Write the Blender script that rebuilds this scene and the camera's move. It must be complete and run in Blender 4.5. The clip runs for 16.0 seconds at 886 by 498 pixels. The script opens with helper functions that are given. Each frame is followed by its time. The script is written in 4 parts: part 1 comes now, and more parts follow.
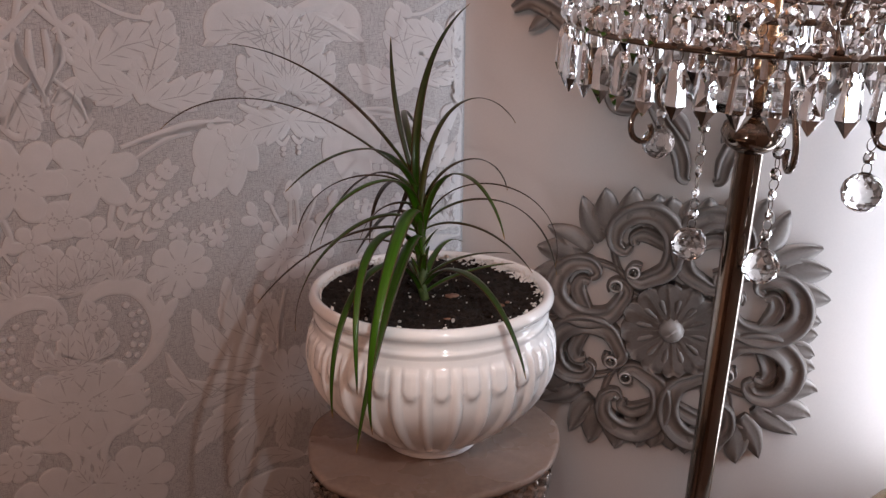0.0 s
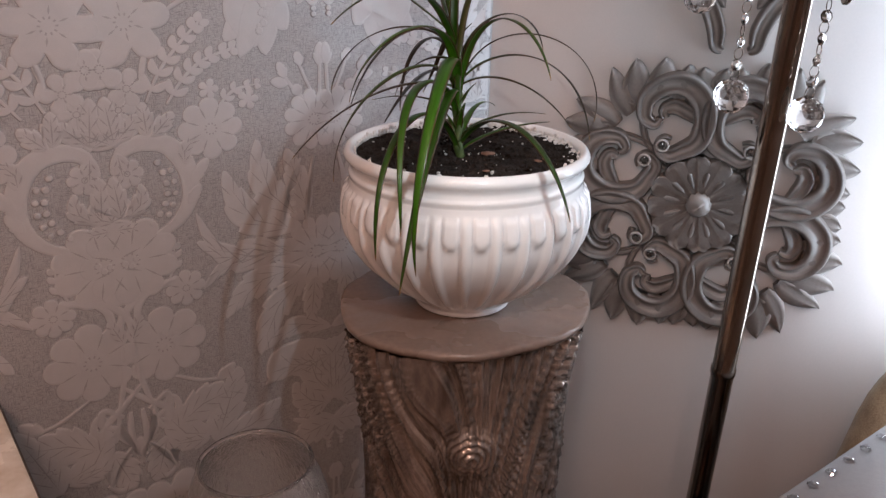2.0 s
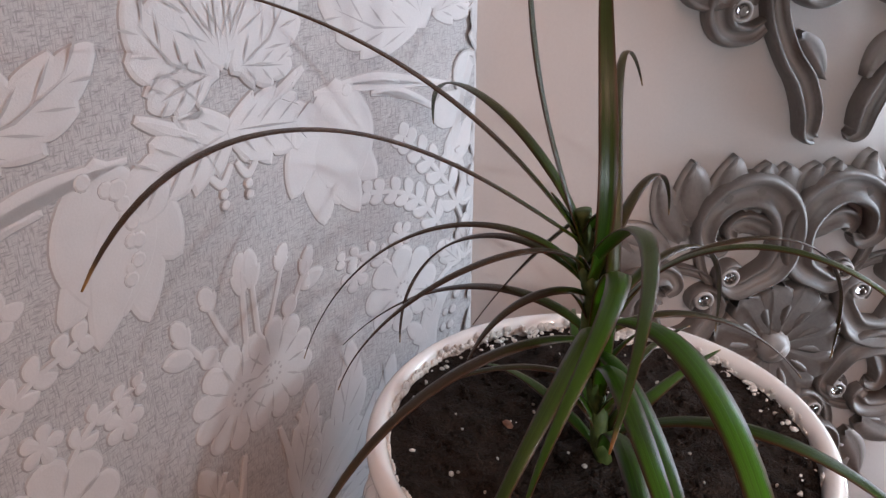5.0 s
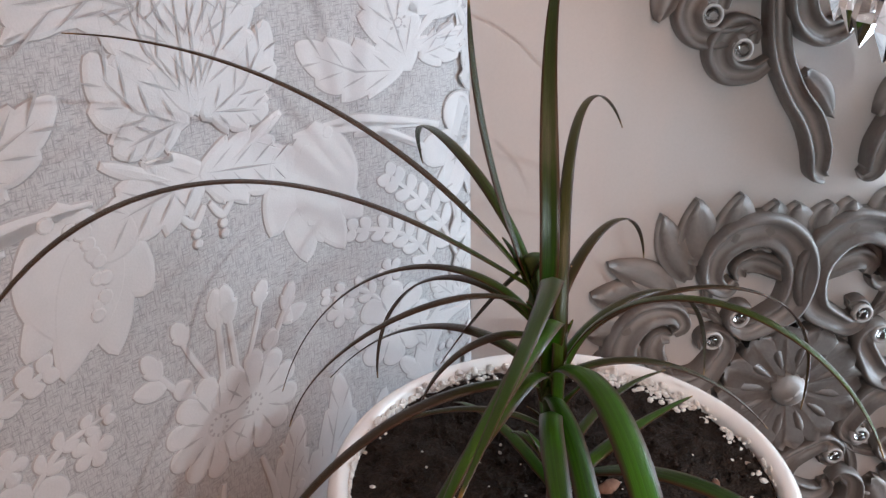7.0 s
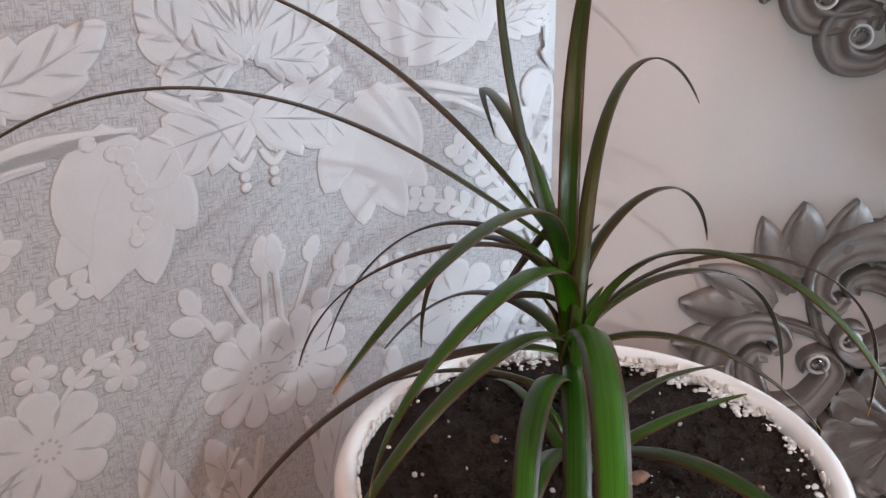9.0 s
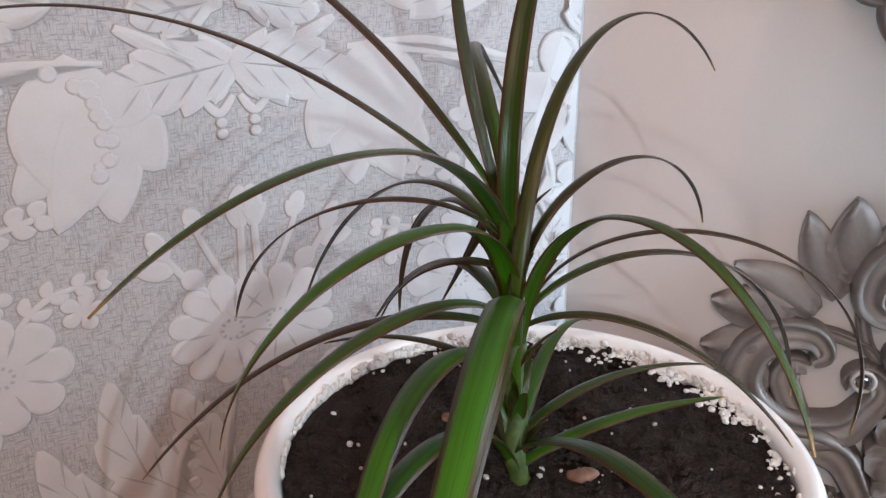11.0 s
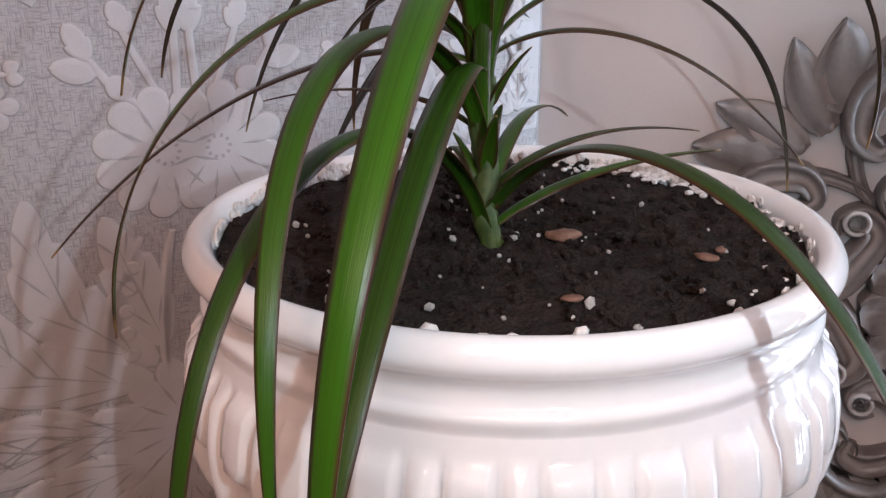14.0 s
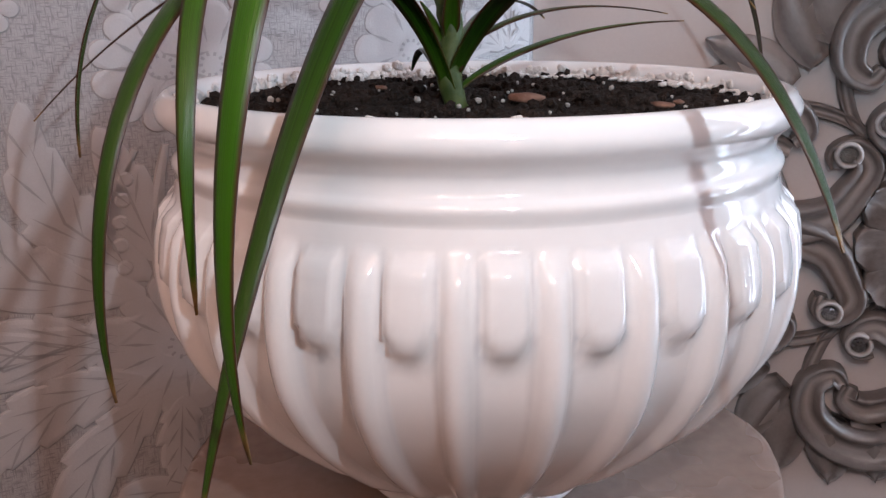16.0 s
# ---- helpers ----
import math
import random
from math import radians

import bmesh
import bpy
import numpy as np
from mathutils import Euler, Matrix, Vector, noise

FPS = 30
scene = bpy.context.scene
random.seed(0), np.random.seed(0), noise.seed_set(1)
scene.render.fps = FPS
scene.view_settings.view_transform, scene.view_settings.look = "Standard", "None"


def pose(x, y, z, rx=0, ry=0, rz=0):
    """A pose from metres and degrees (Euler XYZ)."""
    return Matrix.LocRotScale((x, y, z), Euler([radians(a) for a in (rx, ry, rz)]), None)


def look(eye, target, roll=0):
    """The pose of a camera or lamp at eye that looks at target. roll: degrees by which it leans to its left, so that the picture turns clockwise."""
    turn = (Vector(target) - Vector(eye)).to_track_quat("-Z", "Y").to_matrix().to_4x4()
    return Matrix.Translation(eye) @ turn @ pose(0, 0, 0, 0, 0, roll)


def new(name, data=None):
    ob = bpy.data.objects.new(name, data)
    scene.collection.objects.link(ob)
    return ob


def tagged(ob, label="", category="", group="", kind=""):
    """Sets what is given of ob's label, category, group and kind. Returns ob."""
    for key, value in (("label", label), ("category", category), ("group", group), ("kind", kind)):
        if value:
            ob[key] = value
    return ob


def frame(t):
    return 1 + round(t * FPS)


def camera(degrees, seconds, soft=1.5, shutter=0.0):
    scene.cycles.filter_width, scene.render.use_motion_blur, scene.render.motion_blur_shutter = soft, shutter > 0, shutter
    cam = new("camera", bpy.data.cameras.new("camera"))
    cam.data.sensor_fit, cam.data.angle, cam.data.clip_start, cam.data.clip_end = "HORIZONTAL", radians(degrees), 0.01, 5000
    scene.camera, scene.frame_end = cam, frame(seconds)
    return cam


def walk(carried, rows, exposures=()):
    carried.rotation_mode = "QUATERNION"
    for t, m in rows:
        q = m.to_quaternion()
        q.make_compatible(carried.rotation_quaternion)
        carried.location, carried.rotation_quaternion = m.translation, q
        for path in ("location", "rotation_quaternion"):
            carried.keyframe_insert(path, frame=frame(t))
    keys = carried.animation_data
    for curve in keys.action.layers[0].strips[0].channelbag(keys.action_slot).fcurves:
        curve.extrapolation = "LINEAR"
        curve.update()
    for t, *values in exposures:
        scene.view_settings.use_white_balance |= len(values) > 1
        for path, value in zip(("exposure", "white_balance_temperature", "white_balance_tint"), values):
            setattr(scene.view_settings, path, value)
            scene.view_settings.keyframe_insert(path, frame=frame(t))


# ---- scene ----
LENS = 55.13
PATH = [
    (0.0, -0.0418, 0.0355, 1.1547, 72.95, -0.47, -3.07),
    (0.5, -0.0522, 0.0084, 1.1384, 72.32, -0.40, -2.56),
    (1.0, -0.0759, -0.0048, 1.1161, 71.41, -0.28, -2.41),
    (1.5, -0.0865, -0.0002, 1.0895, 70.17, -0.56, -2.57),
    (2.0, -0.0888, 0.0157, 1.0743, 68.60, -1.03, -3.48),
    (2.5, -0.1334, 0.0548, 1.0339, 66.37, -1.62, -4.57),
    (3.0, -0.1722, 0.1663, 1.0685, 65.07, -1.95, -6.64),
    (3.5, -0.1508, 0.2649, 1.1126, 65.71, -0.42, -8.41),
    (4.0, -0.1565, 0.3711, 1.1308, 65.73, 0.53, -12.50),
    (4.5, -0.2133, 0.5026, 1.1455, 64.62, -0.63, -21.64),
    (5.0, -0.2671, 0.5944, 1.1437, 64.78, -0.29, -27.32),
    (5.2, -0.2660, 0.5982, 1.1502, 64.59, 0.33, -27.45),
    (7.3, -0.1983, 0.5551, 1.1574, 66.69, 1.08, -19.95),
    (7.5, -0.1905, 0.5497, 1.1532, 66.92, 1.17, -18.25),
    (8.0, -0.1618, 0.5405, 1.1374, 67.89, 1.29, -14.66),
    (8.2, -0.1590, 0.5397, 1.1301, 68.28, 1.23, -13.65),
    (10.3, -0.0633, 0.5486, 1.0890, 70.22, 0.28, -1.49),
    (10.5, -0.0529, 0.5539, 1.0925, 69.08, 0.02, -0.36),
    (11.0, -0.0502, 0.5564, 1.0795, 68.99, -0.25, -0.05),
    (11.5, -0.0489, 0.5547, 1.0651, 68.98, -0.28, -0.14),
    (12.0, -0.0483, 0.5569, 1.0467, 68.89, -0.06, -0.71),
    (12.5, -0.0545, 0.5575, 1.0314, 68.17, -0.47, -1.27),
    (13.0, -0.0538, 0.5644, 0.9926, 69.38, -0.31, -1.63),
    (13.5, -0.0532, 0.5674, 0.9691, 69.73, -0.20, -2.39),
    (14.0, -0.0470, 0.5627, 0.9492, 70.71, 0.15, -2.57),
    (14.5, -0.0393, 0.5496, 0.9302, 71.82, 0.49, -2.19),
    (15.0, -0.0355, 0.5375, 0.9089, 72.60, 0.16, -1.61),
    (15.5, -0.0261, 0.5370, 0.8949, 73.34, 0.65, -1.28),
    (16.0, -0.0201, 0.5328, 0.8792, 73.79, 0.54, -0.32),
]
cam = camera(LENS, 16.0, soft=1.4)
walk(cam, [(t, pose(x, y, z, rx, ry, rz)) for t, x, y, z, rx, ry, rz in PATH],
     exposures=[(0.0, -0.56, 6750, 16), (1.5, -0.34, 6450, 13), (2.5, -0.04, 6200, 9), (3.5, -0.12, 6300, 9), (4.5, -0.06, 6400, 10), (5.2, 0.0, 6400, 12), (7.5, 0.21, 6150, 5), (10.5, 0.33, 6050, 5), (12.5, 0.47, 6150, 8), (13.2, 0.4, 6200, 11), (14.0, 0.1, 6080, 12), (16.0, 0.0, 6000, 12)])

# ---- light ----
world = bpy.data.worlds.new("world")
scene.world = world
world.use_nodes = True
wn = world.node_tree.nodes
sky = wn.new("ShaderNodeTexSky")
sky.sky_type, sky.sun_disc = "NISHITA", False
sky.sun_elevation, sky.sun_rotation = radians(25), radians(200)
wn["Background"].inputs["Strength"].default_value = 0.1
world.node_tree.links.new(sky.outputs[0], wn["Background"].inputs["Color"])


def lamp(name, kind, m, energy, colour, size=0.1, size_y=None):
    data = bpy.data.lights.new(name, kind)
    data.energy, data.color = energy, colour
    if kind == "AREA":
        data.shape = "RECTANGLE" if size_y else "DISK"
        data.size = size
        if size_y:
            data.size_y = size_y
    else:
        data.shadow_soft_size = size
    ob = new(name, data)
    ob.matrix_world = m
    return ob


# daylight in the window's opening, beside the papered corner
WALL_R = Vector((0.0676, 1.1548, 0))      # a point of the smooth wall; u runs along it, away from the corner
DIR_R = Vector((0.9449, -0.3272, 0))
NRM_R = Vector((-0.3272, -0.9449, 0))     # into the room
lamp("window_daylight", "AREA", look(WALL_R + DIR_R * 0.60 + NRM_R * 0.09 + Vector((0, 0, 1.17)), WALL_R + DIR_R * -0.4 + NRM_R * 0.09 + Vector((0, 0, 1.17))), 8.0, (0.74, 0.86, 1.0), 0.13, 1.42)
# the ceiling chandelier's bulbs, behind the camera
for k in range(5):
    a = k * math.tau / 5 + 0.3
    lamp("chandelier_bulb", "POINT", pose(-0.35 + 0.22 * math.cos(a), -0.75 + 0.22 * math.sin(a), 2.05), 7.3, (1.0, 0.62, 0.475), 0.025)
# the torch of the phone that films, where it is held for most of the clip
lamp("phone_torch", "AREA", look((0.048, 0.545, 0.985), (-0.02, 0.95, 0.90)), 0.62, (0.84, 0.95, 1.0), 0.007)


# ---- materials ----
def material(name, colour, rough=0.5, metal=0.0, vary=0.12, scale=20.0, fine=200.0, bump=0.1, bump_scale=None, bump_dist=0.002, stretch=(1, 1, 1), coat=0.0, random_part=0.0, colour2=None, ior=1.5, spec=0.5):
    """Base colour with variation at two scales, roughness variation and fine relief."""
    m = bpy.data.materials.new(name)
    m.use_nodes = True
    nt = m.node_tree
    nodes, link = nt.nodes, nt.links.new
    b = nodes["Principled BSDF"]
    b.inputs["Roughness"].default_value, b.inputs["Metallic"].default_value = rough, metal
    b.inputs["IOR"].default_value, b.inputs["Coat Weight"].default_value = ior, coat
    b.inputs["Specular IOR Level"].default_value = spec
    tc, mp = nodes.new("ShaderNodeTexCoord"), nodes.new("ShaderNodeMapping")
    mp.inputs["Scale"].default_value = stretch
    link(tc.outputs["Object"], mp.inputs[0])
    n1, n2 = nodes.new("ShaderNodeTexNoise"), nodes.new("ShaderNodeTexNoise")
    n1.inputs["Scale"].default_value, n2.inputs["Scale"].default_value = scale, fine
    n1.inputs["Detail"].default_value, n2.inputs["Detail"].default_value = 4, 3
    link(mp.outputs[0], n1.inputs["Vector"]), link(mp.outputs[0], n2.inputs["Vector"])
    mix = nodes.new("ShaderNodeMix")
    mix.data_type = "FLOAT"
    mix.inputs[0].default_value = 0.4
    link(n1.outputs[0], mix.inputs[2]), link(n2.outputs[0], mix.inputs[3])
    fac = mix.outputs[0]
    if random_part:
        oi, add = nodes.new("ShaderNodeObjectInfo"), nodes.new("ShaderNodeMath")
        add.operation = "MULTIPLY_ADD"
        add.inputs[1].default_value = random_part
        link(oi.outputs["Random"], add.inputs[0]), link(fac, add.inputs[2])
        fac = add.outputs[0]
    ramp = nodes.new("ShaderNodeValToRGB")
    c2 = colour2 or tuple(min(1, c * (1 + vary)) for c in colour)
    c1 = colour if colour2 else tuple(c * (1 - vary) for c in colour)
    ramp.color_ramp.elements[0].position, ramp.color_ramp.elements[1].position = 0.32, 0.68
    ramp.color_ramp.elements[0].color, ramp.color_ramp.elements[1].color = (*c1, 1), (*c2, 1)
    link(fac, ramp.inputs[0]), link(ramp.outputs[0], b.inputs["Base Color"])
    rr = nodes.new("ShaderNodeMapRange")
    rr.inputs[3].default_value, rr.inputs[4].default_value = max(0.02, rough - 0.06), min(1, rough + 0.08)
    link(n1.outputs[0], rr.inputs[0]), link(rr.outputs[0], b.inputs["Roughness"])
    if bump:
        bp = nodes.new("ShaderNodeBump")
        bp.inputs["Strength"].default_value, bp.inputs["Distance"].default_value = bump, bump_dist
        src = n2
        if bump_scale:
            src = nodes.new("ShaderNodeTexNoise")
            src.inputs["Scale"].default_value, src.inputs["Detail"].default_value = bump_scale, 5
            link(mp.outputs[0], src.inputs["Vector"])
        link(src.outputs[0], bp.inputs["Height"]), link(bp.outputs[0], b.inputs["Normal"])
    return m


def linen(name, dark, light, bump):
    """Woven vinyl wallpaper: short crossed threads, at about 1 mm."""
    m = material(name, dark, 0.55, vary=0.05, bump=0)
    nodes, link = m.node_tree.nodes, m.node_tree.links.new
    b, tc = nodes["Principled BSDF"], nodes["Texture Coordinate"]
    outs = []
    for sc in ((190, 190, 1100), (1300, 1300, 170)):
        mp, n = nodes.new("ShaderNodeMapping"), nodes.new("ShaderNodeTexNoise")
        mp.inputs["Scale"].default_value = sc
        n.inputs["Scale"].default_value, n.inputs["Detail"].default_value = 1.0, 2
        link(tc.outputs["Object"], mp.inputs[0]), link(mp.outputs[0], n.inputs["Vector"])
        outs.append(n.outputs[0])
    mx = nodes.new("ShaderNodeMath")
    mx.operation = "MINIMUM"
    link(outs[0], mx.inputs[0]), link(outs[1], mx.inputs[1])
    ramp = nodes.new("ShaderNodeValToRGB")
    ramp.color_ramp.elements[0].position, ramp.color_ramp.elements[1].position = 0.30, 0.52
    ramp.color_ramp.elements[0].color, ramp.color_ramp.elements[1].color = (*dark, 1), (*light, 1)
    link(mx.outputs[0], ramp.inputs[0]), link(ramp.outputs[0], b.inputs["Base Color"])
    bp = nodes.new("ShaderNodeBump")
    bp.inputs["Strength"].default_value, bp.inputs["Distance"].default_value = bump, 0.0004
    link(mx.outputs[0], bp.inputs["Height"]), link(bp.outputs[0], b.inputs["Normal"])
    return m


def glass(name, colour=(1, 1, 1), rough=0.0, ior=1.52):
    m = bpy.data.materials.new(name)
    m.use_nodes = True
    b = m.node_tree.nodes["Principled BSDF"]
    b.inputs["Base Color"].default_value = (*colour, 1)
    b.inputs["Roughness"].default_value, b.inputs["IOR"].default_value = rough, ior
    b.inputs["Transmission Weight"].default_value = 1.0
    return m


PAPER = linen("linen_wallpaper_ground", (0.262, 0.255, 0.256), (0.425, 0.417, 0.42), 0.6)
# darker grey: painted shading on the relief's sides, and the pattern's own fine lines
PAPER_SHADE_LINES = material("wallpaper_edge_shade_and_lines", (0.36, 0.35, 0.351), 0.5, vary=0.06, bump=0)
PAPER_RELIEF = material("wallpaper_relief_pearl", (0.50, 0.49, 0.492), 0.42, vary=0.05, scale=60, fine=900, bump=0.25, bump_dist=0.0004)
PAINT = material("beige_wall_paint", (0.54, 0.495, 0.47), 0.42, vary=0.035, scale=6, fine=420, bump=0.12, bump_dist=0.0006)
CEIL = material("white_ceiling_paint", (0.78, 0.76, 0.74), 0.8, vary=0.03)
FLOOR = material("dark_laminate", (0.16, 0.11, 0.08), 0.35, vary=0.3, scale=8, stretch=(1, 12, 1))
PORCELAIN = material("white_glazed_ceramic", (0.875, 0.86, 0.85), 0.07, vary=0.02, scale=9, bump=0.03, bump_scale=40, bump_dist=0.0015, coat=0.3)
SOIL = material("dark_potting_soil", (0.012, 0.0085, 0.007), 0.95, scale=90, fine=600, bump=1.0, bump_dist=0.004, colour2=(0.042, 0.029, 0.023), spec=0.2)
PERLITE = material("white_perlite", (0.45, 0.42, 0.39), 0.9, vary=0.3, scale=300, bump=0.5, bump_scale=700)
LIME = material("chalky_lime_crust", (0.66, 0.60, 0.56), 0.95, scale=120, fine=500, bump=0.8, bump_dist=0.002, colour2=(0.80, 0.77, 0.74))
STUMP = material("bronze_silver_painted_wood", (0.19, 0.145, 0.122), 0.22, 0.75, scale=22, fine=120, bump=0.5, bump_scale=80, bump_dist=0.003, stretch=(1, 1, 0.22), colour2=(0.74, 0.62, 0.55))
STUMP_TOP = material("taupe_painted_wood_top", (0.185, 0.125, 0.098), 0.26, scale=9, fine=160, bump=0.2, bump_dist=0.0008, colour2=(0.27, 0.195, 0.160))
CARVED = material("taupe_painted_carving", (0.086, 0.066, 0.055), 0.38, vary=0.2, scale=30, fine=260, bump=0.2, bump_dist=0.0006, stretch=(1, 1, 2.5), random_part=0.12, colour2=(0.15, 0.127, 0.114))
CHROME = material("dark_polished_chrome", (0.24, 0.19, 0.155), 0.09, 1.0, vary=0.04, bump=0)
BRASS = material("warm_polished_brass", (0.62, 0.42, 0.25), 0.14, 1.0, vary=0.06, bump=0)
CRYSTAL = glass("cut_crystal", (1, 1, 1), 0.0, 1.60)
CLEAR = glass("clear_glass", (0.97, 0.95, 0.94), 0.03, 1.48)
CRACKLE = glass("crackled_glass", (0.95, 0.92, 0.90), 0.03, 1.38)
CRACKLE.node_tree.nodes["Principled BSDF"].inputs["Transmission Weight"].default_value = 0.86
nt = CRACKLE.node_tree
vo, bp = nt.nodes.new("ShaderNodeTexVoronoi"), nt.nodes.new("ShaderNodeBump")
vo.feature, bp.inputs["Strength"].default_value, bp.inputs["Distance"].default_value = "DISTANCE_TO_EDGE", 0.6, 0.003
vo.inputs["Scale"].default_value = 38
nt.links.new(vo.outputs["Distance"], bp.inputs["Height"])
nt.links.new(bp.outputs[0], nt.nodes["Principled BSDF"].inputs["Normal"])
LEATHER = material("grey_leatherette", (0.33, 0.31, 0.305), 0.45, vary=0.08, scale=30, bump=0.3, bump_scale=420, bump_dist=0.0008)
CUSHION = material("gold_brown_jacquard", (0.14, 0.085, 0.045), 0.5, scale=38, fine=500, bump=0.5, bump_scale=500, bump_dist=0.001, colour2=(0.36, 0.27, 0.17))
MARBLE = material("cream_marbled_board", (0.62, 0.53, 0.42), 0.25, scale=22, fine=120, bump=0.02, colour2=(0.78, 0.72, 0.63))
DARK_EDGE = material("dark_brown_edge", (0.06, 0.04, 0.03), 0.4)
WHITE = material("white_window_plastic", (0.8, 0.8, 0.8), 0.3, vary=0.02)
BARK = material("rusty_bark_chip", (0.11, 0.045, 0.025), 0.9, scale=200, bump=0.6, bump_dist=0.001, colour2=(0.24, 0.13, 0.09))
STEM = material("dracaena_stem", (0.022, 0.050, 0.006), 0.6, scale=160, bump=0.6, bump_scale=260, bump_dist=0.001, colour2=(0.085, 0.115, 0.025))


def edge_tint(m, colour, low=0.505, high=0.56):
    """A lighter colour mixed in on the raised edges of a carving."""
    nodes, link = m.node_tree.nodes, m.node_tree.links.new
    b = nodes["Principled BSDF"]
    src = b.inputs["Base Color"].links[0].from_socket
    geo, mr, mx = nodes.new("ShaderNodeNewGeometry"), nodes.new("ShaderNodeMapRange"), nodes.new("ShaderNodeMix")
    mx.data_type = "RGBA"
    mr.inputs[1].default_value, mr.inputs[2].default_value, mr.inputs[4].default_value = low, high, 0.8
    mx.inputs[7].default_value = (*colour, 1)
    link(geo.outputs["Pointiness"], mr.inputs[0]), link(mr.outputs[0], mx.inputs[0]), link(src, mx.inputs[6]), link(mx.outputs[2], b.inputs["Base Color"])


edge_tint(CARVED, (0.44, 0.40, 0.375), 0.505, 0.59)
edge_tint(STUMP, (0.62, 0.52, 0.46), 0.51, 0.60)


def leaf_material():
    """Deep green blade with fine lengthwise veins, purple-brown edges and an ochre dry tip; u across and v along the blade."""
    m = bpy.data.materials.new("dracaena_leaf")
    m.use_nodes = True
    nodes, link = m.node_tree.nodes, m.node_tree.links.new
    b = nodes["Principled BSDF"]
    b.inputs["Roughness"].default_value = 0.30
    b.inputs["Specular IOR Level"].default_value = 0.30
    uv = nodes.new("ShaderNodeUVMap")
    sep = nodes.new("ShaderNodeSeparateXYZ")
    link(uv.outputs[0], sep.inputs[0])
    mp, n = nodes.new("ShaderNodeMapping"), nodes.new("ShaderNodeTexNoise")
    mp.inputs["Scale"].default_value = (26, 1.2, 1)
    n.inputs["Scale"].default_value, n.inputs["Detail"].default_value = 1.0, 3
    link(uv.outputs[0], mp.inputs[0]), link(mp.outputs[0], n.inputs["Vector"])
    ramp = nodes.new("ShaderNodeValToRGB")
    ramp.color_ramp.elements[0].position, ramp.color_ramp.elements[1].position = 0.3, 0.7
    ramp.color_ramp.elements[0].color, ramp.color_ramp.elements[1].color = (0.006, 0.037, 0.001, 1), (0.031, 0.122, 0.0015, 1)
    rnd, tone = nodes.new("ShaderNodeObjectInfo"), nodes.new("ShaderNodeMath")
    tone.operation = "MULTIPLY_ADD"
    tone.inputs[1].default_value = 0.38
    shift = nodes.new("ShaderNodeMath")
    shift.operation = "SUBTRACT"
    shift.inputs[1].default_value = 0.19
    link(rnd.outputs["Random"], tone.inputs[0]), link(n.outputs[0], tone.inputs[2])
    link(tone.outputs[0], shift.inputs[0]), link(shift.outputs[0], ramp.inputs[0])
    # edges
    ab = nodes.new("ShaderNodeMath")
    ab.operation = "SUBTRACT"
    link(sep.outputs[0], ab.inputs[0])
    ab.inputs[1].default_value = 0.5
    aa = nodes.new("ShaderNodeMath")
    aa.operation = "ABSOLUTE"
    link(ab.outputs[0], aa.inputs[0])
    er = nodes.new("ShaderNodeMapRange")
    er.inputs[1].default_value, er.inputs[2].default_value = 0.28, 0.47
    link(aa.outputs[0], er.inputs[0])
    m1 = nodes.new("ShaderNodeMix")
    m1.data_type = "RGBA"
    m1.inputs[7].default_value = (0.050, 0.017, 0.008, 1)
    link(er.outputs[0], m1.inputs[0]), link(ramp.outputs[0], m1.inputs[6])
    # purple-brown far part of each blade, by its own amount (stored in the uv map's second layer as age)
    age = nodes.new("ShaderNodeObjectInfo")
    tr = nodes.new("ShaderNodeMapRange")
    tr.inputs[1].default_value, tr.inputs[2].default_value, tr.inputs[3].default_value, tr.inputs[4].default_value = 0.0, 0.30, 0.0, 0.97
    link(sep.outputs[1], tr.inputs[0])
    mm = nodes.new("ShaderNodeMath")
    mm.operation = "MULTIPLY"
    link(tr.outputs[0], mm.inputs[0]), link(age.outputs["Color"], mm.inputs[1])
    m2 = nodes.new("ShaderNodeMix")
    m2.data_type = "RGBA"
    m2.inputs[7].default_value = (0.042, 0.019, 0.010, 1)
    link(mm.outputs[0], m2.inputs[0]), link(m1.outputs[2], m2.inputs[6])
    # pale base at the crown
    br = nodes.new("ShaderNodeMapRange")
    br.inputs[1].default_value, br.inputs[2].default_value, br.inputs[3].default_value, br.inputs[4].default_value = 0.0, 0.14, 0.6, 0.0
    link(sep.outputs[1], br.inputs[0])
    m3 = nodes.new("ShaderNodeMix")
    m3.data_type = "RGBA"
    m3.inputs[7].default_value = (0.060, 0.125, 0.012, 1)
    link(br.outputs[0], m3.inputs[0]), link(m2.outputs[2], m3.inputs[6])
    # ochre tip
    t2 = nodes.new("ShaderNodeMapRange")
    t2.inputs[1].default_value, t2.inputs[2].default_value = 0.965, 0.99
    link(sep.outputs[1], t2.inputs[0])
    m4 = nodes.new("ShaderNodeMix")
    m4.data_type = "RGBA"
    m4.inputs[7].default_value = (0.26, 0.15, 0.05, 1)
    link(t2.outputs[0], m4.inputs[0]), link(m3.outputs[2], m4.inputs[6])
    link(m4.outputs[2], b.inputs["Base Color"])
    bp = nodes.new("ShaderNodeBump")
    bp.inputs["Strength"].default_value, bp.inputs["Distance"].default_value = 0.35, 0.0006
    link(n.outputs[0], bp.inputs["Height"]), link(bp.outputs[0], b.inputs["Normal"])
    return m


